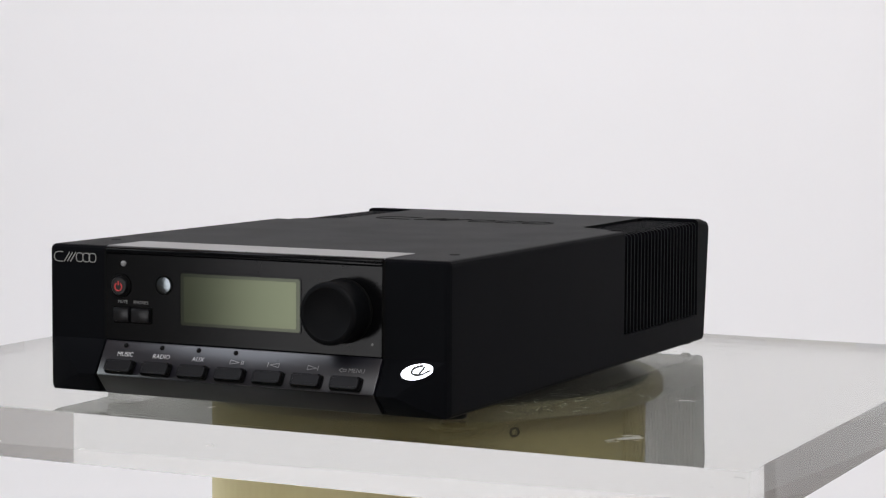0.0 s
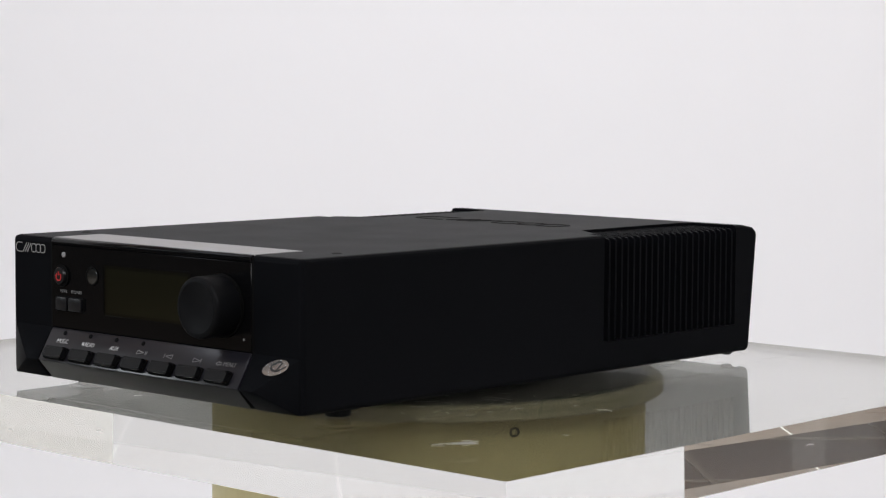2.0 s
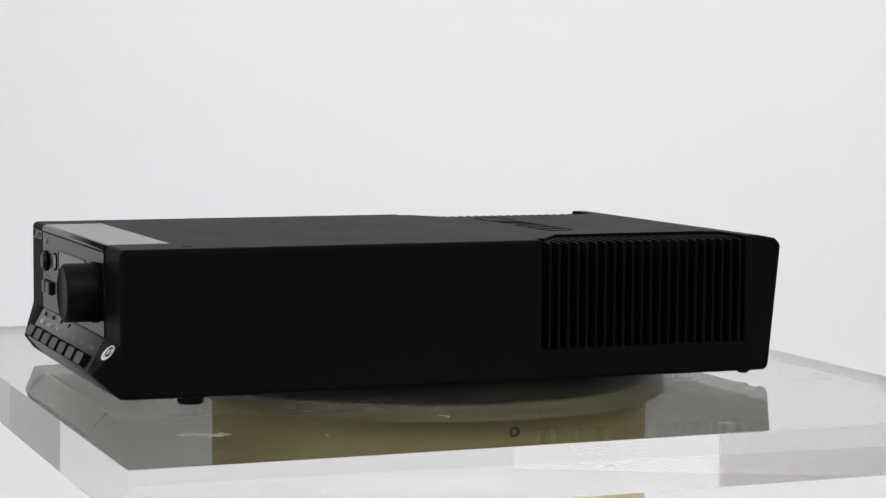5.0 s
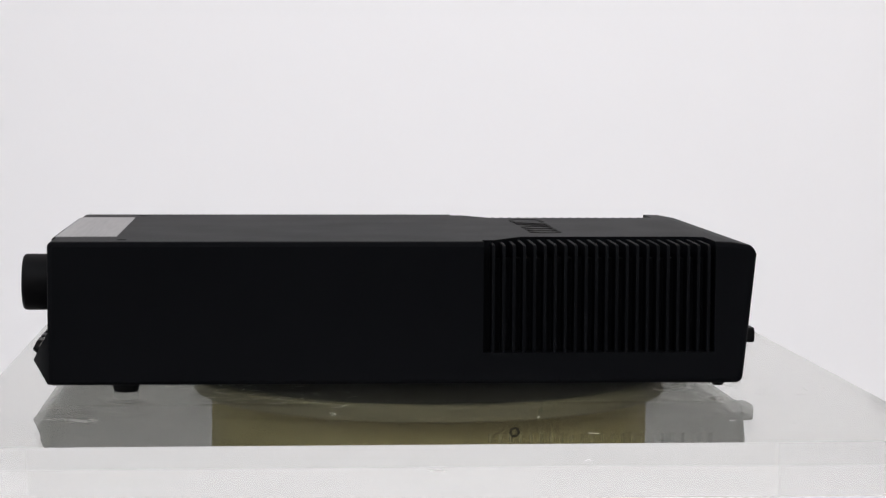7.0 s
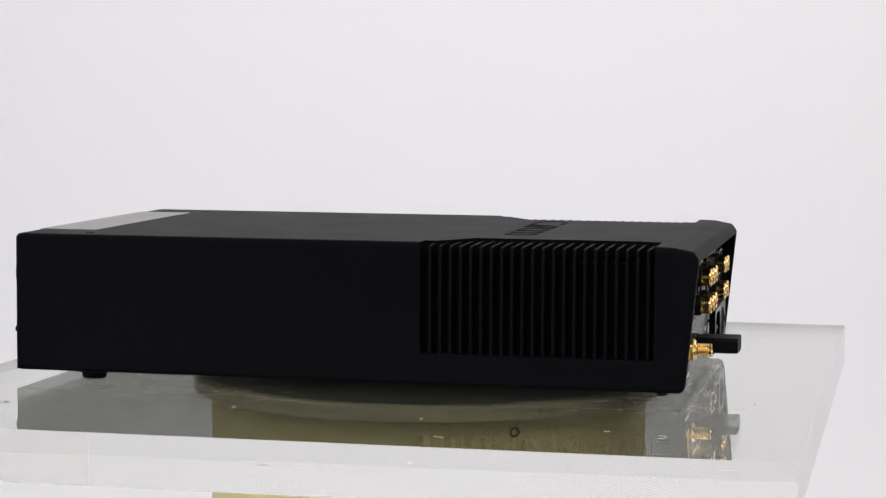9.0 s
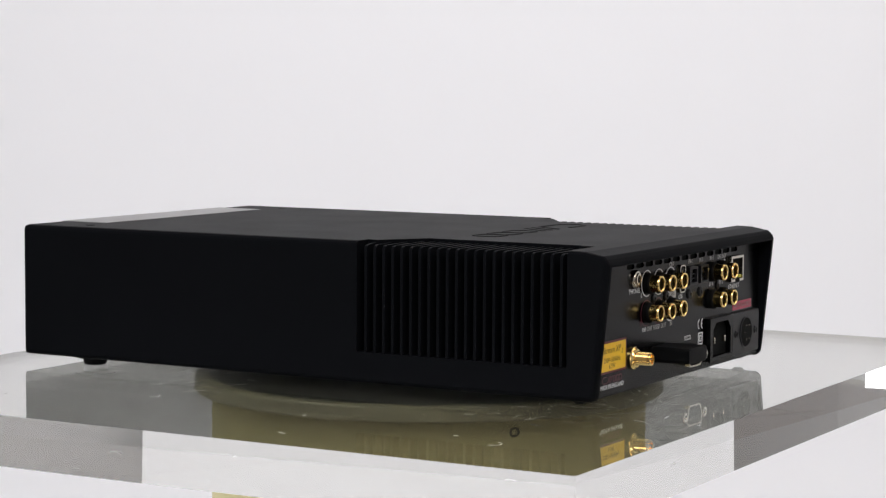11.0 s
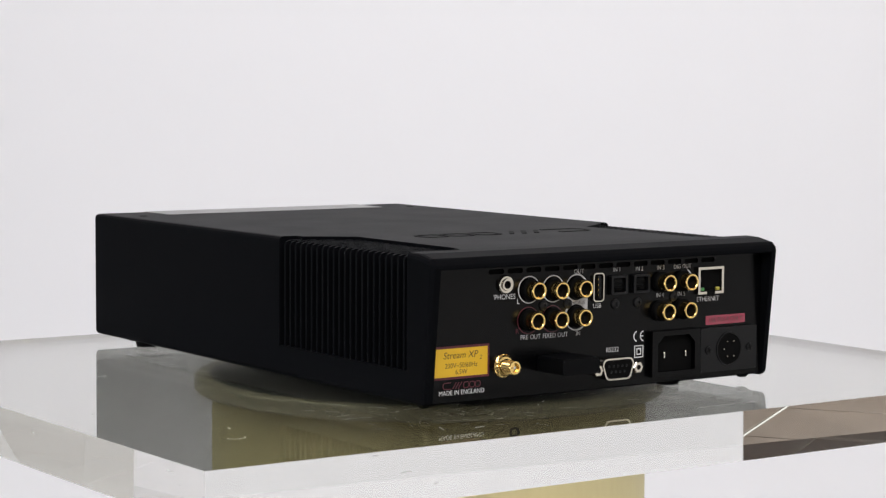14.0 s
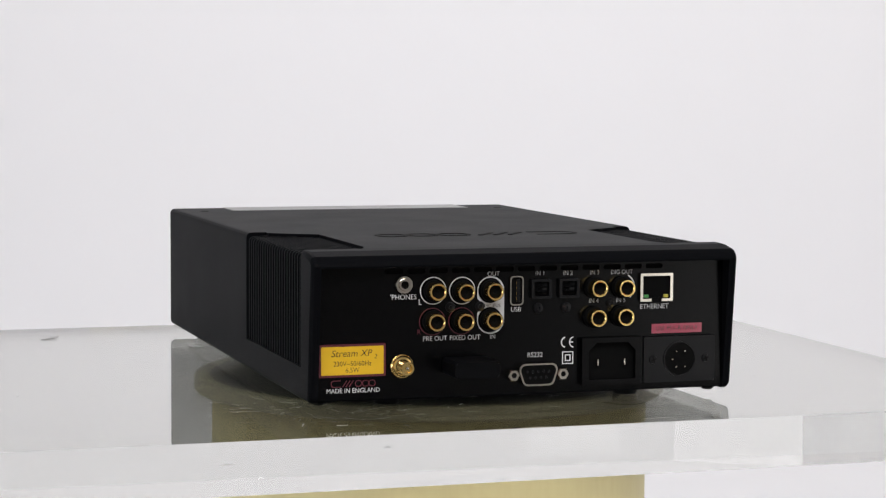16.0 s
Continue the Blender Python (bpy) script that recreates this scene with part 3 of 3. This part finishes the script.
def build_marks():
    part("front_mark", maker_mark(bmesh.new(), FRONT @ Matrix.Translation((-0.0932, 0.0700, 0)), 0.0240, 0.0046, 0.0004, 0, 0.00012), GREYPRINT, streamer, "pale printed maker's mark")
    part("lid_mark", maker_mark(bmesh.new(), TOPF @ basis((-0.006, 0.0640, 0), (1, 0, 0), (0, 1, 0)), 0.108, 0.0165, 0.0021, -0.0002, 0.0004), HOLE, streamer, "large dark mark sunk in the lid")
    screw = finish("lid_screw", lathe(bmesh.new(), [(0.0024, -0.0002), (0.0024, 0.0002), (0.0012, 0.0001), (0, 0.0001)], None, 20), HOLE)
    for x in (-0.0935, 0.0935):
        part("lid_screw", screw, None, streamer).matrix_local = TOPF @ Matrix.Translation((x, -0.1548, 0))
    # round silver sticker on the corner cap
    m = SHIFT @ Matrix.Translation((0.0925, -0.1944, 0.0243))
    n = (Vector((0.0304, 0, -0.0006))).cross(Vector((0, -0.0103, -0.0160))).normalized()
    if n.y > 0:
        n = -n
    right = Vector((1, 0, 0.30)) - n * n.dot(Vector((1, 0, 0.30)))
    m = SHIFT @ basis(Vector((0.0936, Y0 - 0.0028, 0.0262)), right, n.cross(right)) @ Matrix.Translation((0, 0, 0.0002))
    bm = bmesh.new()
    prism(bm, bow(0, 0, 0.0078, 0.0040, 0, 348), 0, 0.0002, m)
    sticker = part("round_sticker", bm, FOIL, streamer, "oval silver sticker with dark sign")
    bm = bmesh.new()
    stroke(bm, bow(0.0016, 0.0004, 0.0042, 0.0022, 70, 290), 0.0010, 0.0001, 0.00028, m)
    stroke(bm, [(0.0004, -0.0022), (0.0038, 0.0020)], 0.0009, 0.0001, 0.00028, m)
    stroke(bm, [(0.0028, -0.0016), (0.0066, -0.0004)], 0.0007, 0.0001, 0.00028, m)
    part("sticker_sign", bm, INK, sticker)
    foot = finish("rubber_foot", lathe(bmesh.new(), [(0, 0.00008), (0.0058, 0.00008), (0.0064, 0.0010), (0.0066, 0.0034), (0.0108, 0.0040), (0.0112, 0.0052), (0, 0.0052)], None, 28), RUBBER)
    for x, y in ((-0.0925, -0.1530), (0.0925, -0.1530), (-0.0625, 0.1300), (0.0625, 0.1300)):
        part("rubber_foot", foot, None, streamer).location = SHIFT @ Vector((x, y, 0))
    screw = finish("base_screw", lathe(bmesh.new(), [(0, 0.0026), (0.0024, 0.0028), (0.0036, 0.0042), (0.0036, 0.0052), (0, 0.0052)], None, 20), RUBBER)
    for x in (-0.1005, 0.1005):
        part("base_screw", screw, None, streamer).location = SHIFT @ Vector((x, 0.1455, 0))


build_marks()


# ---- the rear plate and its sockets; u runs to the viewer's right, that is towards -x ----
def rear(x, z, w=0.0):
    return BACK @ Matrix.Translation((-x, z, w))


def build_rear_plate():
    bm = bmesh.new()
    prism(bm, [(-0.1032, 0.0060), (0.1032, 0.0060), (0.1032, 0.0689), (-0.1032, 0.0689)], -0.0020, 0.0, BACK)
    me = finish("rear_plate", bm, REAR)
    cutters = []
    for k in range(13):
        c = bmesh.new()
        prism(c, rounded(0.0090, 0.0024, 0.0011, cx=-0.0665 + k * 0.01108, cy=0.0662), -0.0012, 0.01, BACK)
        cutters.append(c)
    plate = part("rear_plate", cut(me, cutters), None, streamer, "black rear connection plate with white print")
    for k in range(13):
        part("vent_slot", prism(bmesh.new(), rounded(0.0088, 0.0022, 0.0010, cx=-0.0665 + k * 0.01108, cy=0.0662), -0.0015, -0.00115, BACK), HOLE, plate)
    return plate


rear_plate = build_rear_plate()


def build_phono_sockets():
    base = finish("socket_base", lathe(bmesh.new(), [(0.0052, 0), (0.0052, 0.0024), (0.0046, 0.0031), (0, 0.0031)], None, 28), HOLE)
    prof = [(0.0042, 0.0030), (0.0041, 0.0064), (0.0043, 0.0067), (0.0043, 0.0077), (0.0040, 0.0081), (0.0034, 0.0081), (0.0031, 0.0078), (0.0030, 0.0050), (0, 0.0050)]
    barrel = finish("socket_barrel", lathe(bmesh.new(), prof, None, 32), GOLD)
    core = finish("socket_core", lathe(bmesh.new(), [(0.0031, 0.0049), (0.0031, 0.0058), (0.0010, 0.0056), (0.0009, 0.0052), (0, 0.0052)], None, 20), HOLE)
    spots = [(0.0468, 0.0567), (0.0327, 0.0561), (0.0183, 0.0562), (0.0473, 0.0422), (0.0329, 0.0420), (0.0185, 0.0422), (-0.0350, 0.0564), (-0.0493, 0.0562), (-0.0346, 0.0420), (-0.0489, 0.0421)]
    for x, z in spots:
        body = part("phono_socket", barrel, None, streamer)
        body.matrix_local = rear(x, z)
        part("socket_base", base, None, body)
        part("socket_core", core, None, body)
    # printed rings round the outputs
    for x, z, mat in ((0.0470, 0.0567, WHITE), (0.0325, 0.0564, WHITE), (0.0474, 0.0420, REDPRINT), (0.0328, 0.0419, REDPRINT)):
        part("printed_ring", frame_ring(bmesh.new(), bow(0, 0, 0.0066, 0.0066, 0, 352, 8), bow(0, 0, 0.00615, 0.00615, 0, 352, 8), 0, 0.00006, rear(x, z)), mat, rear_plate)
    part("printed_ring", stroke(bmesh.new(), bow(0, 0, 0.0066, 0.0066, -50, 60), 0.0006, 0, 0.00006, rear(-0.0495, 0.0561)), WHITE, rear_plate)
    # grey field that joins the two bus sockets
    bm = bmesh.new()
    out = bow(-0.0181, 0.0562, 0.0068, 0.0068, 0, 180) + [(-0.0249, 0.0525), (-0.0216, 0.0490), (-0.0249, 0.0455)] + bow(-0.0181, 0.0420, 0.0068, 0.0068, 180, 360)
    prism(bm, out, 0, 0.00006, BACK)
    part("printed_field", bm, FIELD, rear_plate)
    for x, z in ((0.0184, 0.0562), (0.0185, 0.0421)):
        part("printed_disc", prism(bmesh.new(), bow(0, 0, 0.0061, 0.0061, 0, 350, 10), 0.00003, 0.00012, rear(x, z)), REAR, rear_plate)


build_phono_sockets()


def build_ports():
    # headphone socket
    jack = part("headphone_socket", lathe(bmesh.new(), [(0.0044, 0), (0.0044, 0.0012), (0.0040, 0.0018), (0.0030, 0.0018), (0.0028, 0.0026), (0.0019, 0.0026), (0.0017, 0.0005), (0, 0.0005)], rear(0.0617, 0.0600), 32), NICKEL, streamer, "nickel headphone socket")
    part("socket_hole", lathe(bmesh.new(), [(0.0016, 0.0004), (0.0016, 0.0010), (0, 0.0010)], rear(0.0617, 0.0600), 20), HOLE, jack)
    # upright usb socket
    usb = part("usb_socket", frame_ring(bmesh.new(), rounded(0.0068, 0.0142, 0.0018), rounded(0.0056, 0.0130, 0.0014), 0, 0.0014, rear(0.0053, 0.0558)), NICKEL, streamer, "upright steel usb socket")
    part("socket_hole", prism(bmesh.new(), rounded(0.0058, 0.0130, 0.0006), 0, 0.0002, rear(0.0053, 0.0558)), HOLE, usb)
    part("contact_tongue", box(bmesh.new(), 0.0002, 0.0018, -0.0055, 0.0055, 0, 0.0010, rear(0.0053, 0.0558), 0.0002, 1), KEYBLACK, usb)
    for k in range(4):
        part("contact", box(bmesh.new(), -0.0001, 0.0001, -0.0044 + k * 0.0026, -0.0034 + k * 0.0026, 0.0002, 0.0009, rear(0.0053, 0.0558)), GOLD, usb)
    # two optical inputs with shutters
    for x in (-0.0072, -0.0215):
        body = part("optical_socket", frame_ring(bmesh.new(), rounded(0.0104, 0.0094, 0.0008), rounded(0.0076, 0.0070, 0.0006), 0, 0.0022, rear(x, 0.0564)), KEYBLACK, streamer, "black square optical socket")
        part("shutter", box(bmesh.new(), -0.0037, 0.0037, -0.0034, 0.0034, 0, 0.0010, rear(x, 0.0564), 0.0004), FASCIA, body)
        part("shutter_rib", box(bmesh.new(), -0.0028, 0.0028, 0.0004, 0.0014, 0.0008, 0.0018, rear(x, 0.0564), 0.0003, 1), FASCIA, body)
        part("shutter_rib", box(bmesh.new(), -0.0028, 0.0028, -0.0018, -0.0008, 0.0008, 0.0018, rear(x, 0.0564), 0.0003, 1), FASCIA, body)
        s = part("plate_screw", lathe(bmesh.new(), [(0.0026, 0), (0.0024, 0.0008), (0.0010, 0.0010), (0.0008, 0.0004), (0, 0.0004)], rear(x + 0.0012, 0.0470), 20), KEYBLACK, streamer)
    for x, z in ((-0.0437, 0.0487), (0.0236, 0.0487), (0.0385, 0.0487)):
        part("plate_screw", lathe(bmesh.new(), [(0.0025, 0), (0.0023, 0.0007), (0.0010, 0.0009), (0.0008, 0.0004), (0, 0.0004)], rear(x, z), 20), KEYBLACK, streamer)
    # network socket
    m = rear(-0.0672, 0.0558)
    eth = part("network_socket", frame_ring(bmesh.new(), rounded(0.0172, 0.0138, 0.0003, 2), rounded(0.0144, 0.0112, 0.0003, 2), 0, 0.0020, m), NICKEL, streamer, "shielded network socket")
    part("socket_hole", prism(bmesh.new(), rounded(0.0144, 0.0112, 0.0003, 2), 0, 0.0002, m), HOLE, eth)
    part("socket_latch", box(bmesh.new(), -0.0026, 0.0026, -0.0072, -0.0050, 0.0002, 0.0022, m), HOLE, eth)
    part("status_lamp", box(bmesh.new(), -0.0063, -0.0040, -0.0052, -0.0036, 0.0002, 0.0016, m, 0.0002, 1), GREENLED, eth)
    part("status_lamp", box(bmesh.new(), 0.0040, 0.0063, -0.0052, -0.0036, 0.0002, 0.0016, m, 0.0002, 1), AMBERLED, eth)
    # mains inlet
    m = rear(-0.0437, 0.0205)
    out = [(-0.0122, -0.0090), (0.0122, -0.0090), (0.0122, 0.0050), (0.0082, 0.0090), (-0.0082, 0.0090), (-0.0122, 0.0050)]
    iec = part("mains_inlet", frame_ring(bmesh.new(), [(-0.0158, -0.0114), (0.0158, -0.0114), (0.0158, 0.0080), (0.0158, 0.0114), (-0.0158, 0.0114), (-0.0158, 0.0080)], out, 0, 0.0032, m), REAR, streamer, "black mains inlet with two blades")
    part("socket_hole", prism(bmesh.new(), out, 0.0, 0.0003, m), HOLE, iec)
    for x in (-0.0070, 0.0070):
        part("mains_blade", box(bmesh.new(), x - 0.0004, x + 0.0004, -0.0024, 0.0008, 0, 0.0022, m, 0.0002, 1), NICKEL, iec)
    # round five-pin power socket
    m = rear(-0.0797, 0.0202)
    bm = bmesh.new()
    prism(bm, rounded(0.0380, 0.0226, 0.0008), 0, 0.0022, m, bevel=0.0004)
    din = part("round_socket", bm, KEYBLACK, streamer, "black panel socket with five pins")
    part("socket_ring", frame_ring(bmesh.new(), bow(0, 0, 0.0086, 0.0086, 0, 350, 10), bow(0, 0, 0.0080, 0.0080, 0, 350, 10), 0.0020, 0.0027, m), KEYBLACK, din)
    part("socket_hole", prism(bmesh.new(), bow(0, 0, 0.0081, 0.0081, 0, 350, 10), 0.0021, 0.00235, m), HOLE, din)
    for a in (60, 120, 180, 240, 300):
        p = Matrix.Translation((0.0044 * math.cos(radians(a)), 0.0044 * math.sin(radians(a)), 0))
        part("pin", lathe(bmesh.new(), [(0.0004, 0.0022), (0.0004, 0.0036), (0, 0.0038)], m @ p, 10), NICKEL, din)
    for x in (-0.0140, 0.0140):
        s = part("screw", lathe(bmesh.new(), [(0.0022, 0.0021), (0.0020, 0.0028), (0, 0.0029)], m @ Matrix.Translation((x, 0, 0)), 20), KEYBLACK, din)
        bm = bmesh.new()
        for q in (20, 110):
            box(bm, -0.0014, 0.0014, -0.0003, 0.0003, 0.0026, 0.0030, m @ Matrix.Translation((x, 0, 0)) @ pose(0, 0, 0, 0, 0, q))
        part("screw_cross", bm, HOLE, din)
    # nine-way serial socket between two hex posts
    m = rear(-0.0050, 0.0153)
    def d_shape(w, h, r):
        pts = []
        for cx, cy, a0, a1 in ((w / 2 - r, h / 2 - r, -10, 90), (-w / 2 + r, h / 2 - r, 90, 190), (-w / 2 + r + 0.0014, -h / 2 + r, 190, 270), (w / 2 - r - 0.0014, -h / 2 + r, 270, 350)):
            pts += bow(cx, cy, r, r, a0, a1, 24)
        return pts

    out, inn = d_shape(0.0196, 0.0108, 0.0030), d_shape(0.0180, 0.0092, 0.0025)
    bm = frame_ring(bmesh.new(), out, inn, 0, 0.0046, m)
    ser = part("serial_socket", bm, NICKEL, streamer, "nine-way serial socket in nickel shell")
    part("socket_face", prism(bmesh.new(), inn, 0, 0.0042, m), HOLE, ser)
    for k in range(9):
        x, z = (-0.0055 + k * 0.00275, 0.0014) if k < 5 else (-0.0041 + (k - 5) * 0.00275, -0.0014)
        part("pin_hole", lathe(bmesh.new(), [(0.0007, 0.0041), (0.0007, 0.0044), (0.0004, 0.0044), (0.0004, 0.0043), (0, 0.0043)], m @ Matrix.Translation((x, z, 0)), 10), KEYBLACK, ser)
    for x in (-0.0126, 0.0126):
        part("post_hole", lathe(bmesh.new(), [(0.0015, 0.0), (0.0015, 0.0047), (0, 0.0047)], m @ Matrix.Translation((x, 0, 0)), 12), HOLE, ser)
        part("hex_post", lathe(bmesh.new(), [(0.0031, 0), (0.0031, 0.0046), (0.0027, 0.0050), (0.0014, 0.0050), (0.0013, 0.0046)], m @ Matrix.Translation((x, 0, 0)), 6), NICKEL, ser)
    # aerial connector
    m = rear(0.0625, 0.0213)
    prof = [(0.0056, 0), (0.0056, 0.0010), (0.0050, 0.0014), (0.0045, 0.0024)]
    aerial = part("aerial_socket", lathe(bmesh.new(), [(0, 0)] + prof + [(0.0035, 0.0026)], m, 28), GOLD, streamer, "gold-plated threaded aerial connector")
    prof = [(0.0033, 0.0018)]
    for k in range(7):
        prof += [(0.0033, 0.0024 + k * 0.0010), (0.0029, 0.0029 + k * 0.0010)]
    prof += [(0.0033, 0.0098), (0.0031, 0.0102), (0.0023, 0.0102), (0.0021, 0.0086), (0, 0.0086)]
    part("thread", lathe(bmesh.new(), prof, m, 28), GOLD, aerial)
    part("centre_pin", lathe(bmesh.new(), [(0.0007, 0.0084), (0.0007, 0.0098), (0, 0.0099)], m, 10), NICKEL, aerial)
    # stubby black plug
    m = rear(0.0316, 0.0210)
    bm = bmesh.new()
    prism(bm, rounded(0.0200, 0.0066, 0.0012), 0, 0.0085, m, bevel=0.0004)
    plug = part("plug_socket", bm, HOLE, streamer)
    bm = bmesh.new()
    prism(bm, rounded(0.0222, 0.0076, 0.0014), 0.0010, 0.0214, m, bevel=0.0008, segments=3)
    part("wireless_plug", bm, RUBBER, plug, "stubby matt black wireless plug")


build_ports()


def build_rear_print():
    t = lambda x, z: rear(x, z, 0.00002)
    for text, x, z, h in (("'PHONES", 0.0617, 0.0539, 0.0026), ("L", 0.0535, 0.0513, 0.0028), ("OUT", 0.0168, 0.0640, 0.0023), ("PRE OUT", 0.0460, 0.0338, 0.0024), ("FIXED OUT", 0.0310, 0.0338, 0.0024), ("IN", 0.0170, 0.0338, 0.0022),
                          ("USB", 0.0053, 0.0466, 0.0024), ("IN 1", -0.0070, 0.0638, 0.0022), ("IN 2", -0.0213, 0.0636, 0.0022), ("IN 3", -0.0352, 0.0635, 0.0022), ("DIG OUT", -0.0494, 0.0635, 0.0022), ("IN 4", -0.0349, 0.0497, 0.0023), ("IN 5", -0.0490, 0.0497, 0.0023),
                          ("ETHERNET", -0.0668, 0.0462, 0.0025), ("RS232", -0.0047, 0.0243, 0.0025), ("MADE IN ENGLAND", 0.0862, 0.0104, 0.0023)):
        lettering(text, t(x, z), h, rear_plate, WHITE, squeeze=0.92)
    lettering("R", t(0.0540, 0.0370), 0.0026, rear_plate, REDPRINT)
    lettering("MC-BUS", rear(0.0172, 0.0488, 0.00012), 0.0017, rear_plate, INK)
    bm = bmesh.new()
    for x in (-0.0021, 0.0021):
        stroke(bm, bow(x + 0.0008, 0, 0.0021, 0.0024, 95, 265), 0.0006, 0, 0.00006, t(-0.0217, 0.0300))
    stroke(bm, [(0.0010, 0), (0.0026, 0)], 0.0006, 0, 0.00006, t(-0.0217, 0.0300))
    part("approval_sign", bm, WHITE, rear_plate)
    bm = frame_ring(bmesh.new(), rounded(0.0058, 0.0062, 0.0001, 1), rounded(0.0048, 0.0052, 0.0001, 1), 0, 0.00006, t(-0.0216, 0.0224))
    frame_ring(bm, rounded(0.0030, 0.0033, 0.0001, 1), rounded(0.0019, 0.0022, 0.0001, 1), 0, 0.00006, t(-0.0216, 0.0224))
    part("insulation_sign", bm, WHITE, rear_plate)
    # rating label
    m = rear(0.0866, 0.0247)
    back = part("label_border", prism(bmesh.new(), rounded(0.0325, 0.0156, 0.0004, 2), 0, 0.00006, m), REDPRINT, rear_plate)
    part("rating_label", prism(bmesh.new(), rounded(0.0304, 0.0134, 0.0003, 2), 0.00002, 0.00012, m), YELLOW, rear_plate, "yellow rating label")
    m = rear(0.0866, 0.0247, 0.00012)
    lettering("Stream XP", m @ Matrix.Translation((-0.0006, 0.0033, 0)), 0.0033, rear_plate, INK, slant=0.2)
    lettering("2", m @ Matrix.Translation((0.0112, 0.0016, 0)), 0.0021, rear_plate, INK, slant=0.2)
    lettering("230V~50/60Hz", m @ Matrix.Translation((0, -0.0015, 0)), 0.0024, rear_plate, INK, squeeze=0.92)
    lettering("6.5W", m @ Matrix.Translation((0, -0.0046, 0)), 0.0024, rear_plate, INK, squeeze=0.92)
    part("rear_mark", maker_mark(bmesh.new(), rear(0.0862, 0.0138), 0.0215, 0.0030, 0.0004, 0, 0.00006), REDPRINT, rear_plate, "dark red maker's mark")
    m = rear(-0.0789, 0.0352)
    part("warning_sticker", prism(bmesh.new(), rounded(0.0268, 0.0047, 0.0003, 2), 0, 0.00015, m), PINK, rear_plate, "red warning sticker")
    lettering("USE PSX-R ONLY", rear(-0.0789, 0.0352, 0.00015), 0.0023, rear_plate, INK, squeeze=0.95)


build_rear_print()


# ---- wear on the plate: white nicks and short scratches, dark scuffs on its edges ----
def build_scratches():
    rng = random.Random(7)
    bm = bmesh.new()
    spots = ((0.103, -0.100), (0.064, -0.104), (0.117, -0.072), (0.103, 0.135), (0.093, 0.160), (0.127, 0.123), (-0.013, 0.118), (0.060, 0.150))
    for k in range(170):
        cx, cy = spots[k % len(spots)]
        x, y = rng.gauss(cx, 0.016), rng.gauss(cy, 0.016)
        d, n = rng.uniform(0, 6.283), rng.uniform(0.0015, 0.010)
        bend = rng.uniform(-0.5, 0.5)
        pts = [(x + n * q * math.cos(d + bend * q), y + n * q * math.sin(d + bend * q)) for q in (0, 0.33, 0.66, 1.0)]
        stroke(bm, pts, rng.choice((0.00004, 0.00005, 0.00007, 0.00014)), 0.00002, 0.00006)
    ob = part("scratches", bm, SCRATCH, acrylic_plate, "fine white scratches")
    tagged(ob, kind="stuff")
    # one broad white scrape of broken streaks
    m = SHIFT @ Matrix.Translation((0.1843, -0.1703, 0.00004)) @ pose(0, 0, 0, 0, 0, 50)
    bm = bmesh.new()
    for k in range(13):
        u, v = rng.gauss(0, 0.0050), rng.gauss(0, 0.0026)
        n = rng.uniform(0.002, 0.006) * (1.2 - abs(v) / 0.012)
        pts = [(u - n, v + rng.uniform(-0.0008, 0.0008)), (u, v), (u + n, v + rng.uniform(-0.0008, 0.0008))]
        stroke(bm, pts, rng.uniform(0.0004, 0.0013), 0, 0.00003 + 0.000004 * k, m)
    part("scrape", bm, SCRATCH, acrylic_plate)


build_scratches()


def build_scuffs():
    """Small dark scuffs on the plate's polished edges and top."""
    rng = random.Random(11)
    x0, x1, y0, y1 = PLATE
    edges = (basis((x1, 0, 0), (0, 1, 0), (0, 0, 1)), basis((0, y0, 0), (1, 0, 0), (0, 0, 1)), basis((0, y1, 0), (-1, 0, 0), (0, 0, 1)), basis((x0, 0, 0), (0, -1, 0), (0, 0, 1)))
    for m in edges:
        for k in range(3):
            u, v, n = rng.uniform(-0.19, 0.19), rng.uniform(-0.021, -0.004), rng.uniform(0.002, 0.007)
            pts = [(u + n * q, v + 0.0006 * math.sin(3 * q) + rng.uniform(-0.0002, 0.0002)) for q in (0, 0.3, 0.6, 1)]
            part("scuff", stroke(bmesh.new(), pts, rng.uniform(0.0002, 0.0005), 0.00002, 0.00006, m), SCUFF, acrylic_plate)
    # faint rings and specks left on the top
    for x, y, r in ((0.206, 0.150, 0.0045), (-0.15, 0.17, 0.0050), (0.17, -0.06, 0.0040), (-0.20, -0.12, 0.0045)):
        part("ring_mark", stroke(bmesh.new(), bow(x, y, r, r, rng.uniform(0, 60), rng.uniform(150, 190)), 0.00018, 0.00002, 0.00006), SCUFF, acrylic_plate)
    for k in range(14):
        x, y = rng.uniform(-0.24, 0.24), rng.uniform(-0.21, 0.2)
        d, n = rng.uniform(0, 6.28), rng.uniform(0.0015, 0.008)
        part("speck", stroke(bmesh.new(), [(x, y), (x + n * math.cos(d), y + n * math.sin(d))], 0.0005, 0.00002, 0.00006), SCUFF if k % 2 else SCRATCH, acrylic_plate)


build_scuffs()


# ---- what moves: the turntable carries disc, plate and streamer round at a steady pace ----
def motions():
    START, RATE = -26.20, -8.5206
    for thing in (turntable_disc, acrylic_plate, streamer):
        walk(thing, [(t, pose(0, 0, TOP, 0, 0, START + RATE * t)) for t in (0, 1, 2, 3, 4, 5, 6, 7, 8, 9, 10, 11, 12, 13, 14, 15, 16)])


motions()
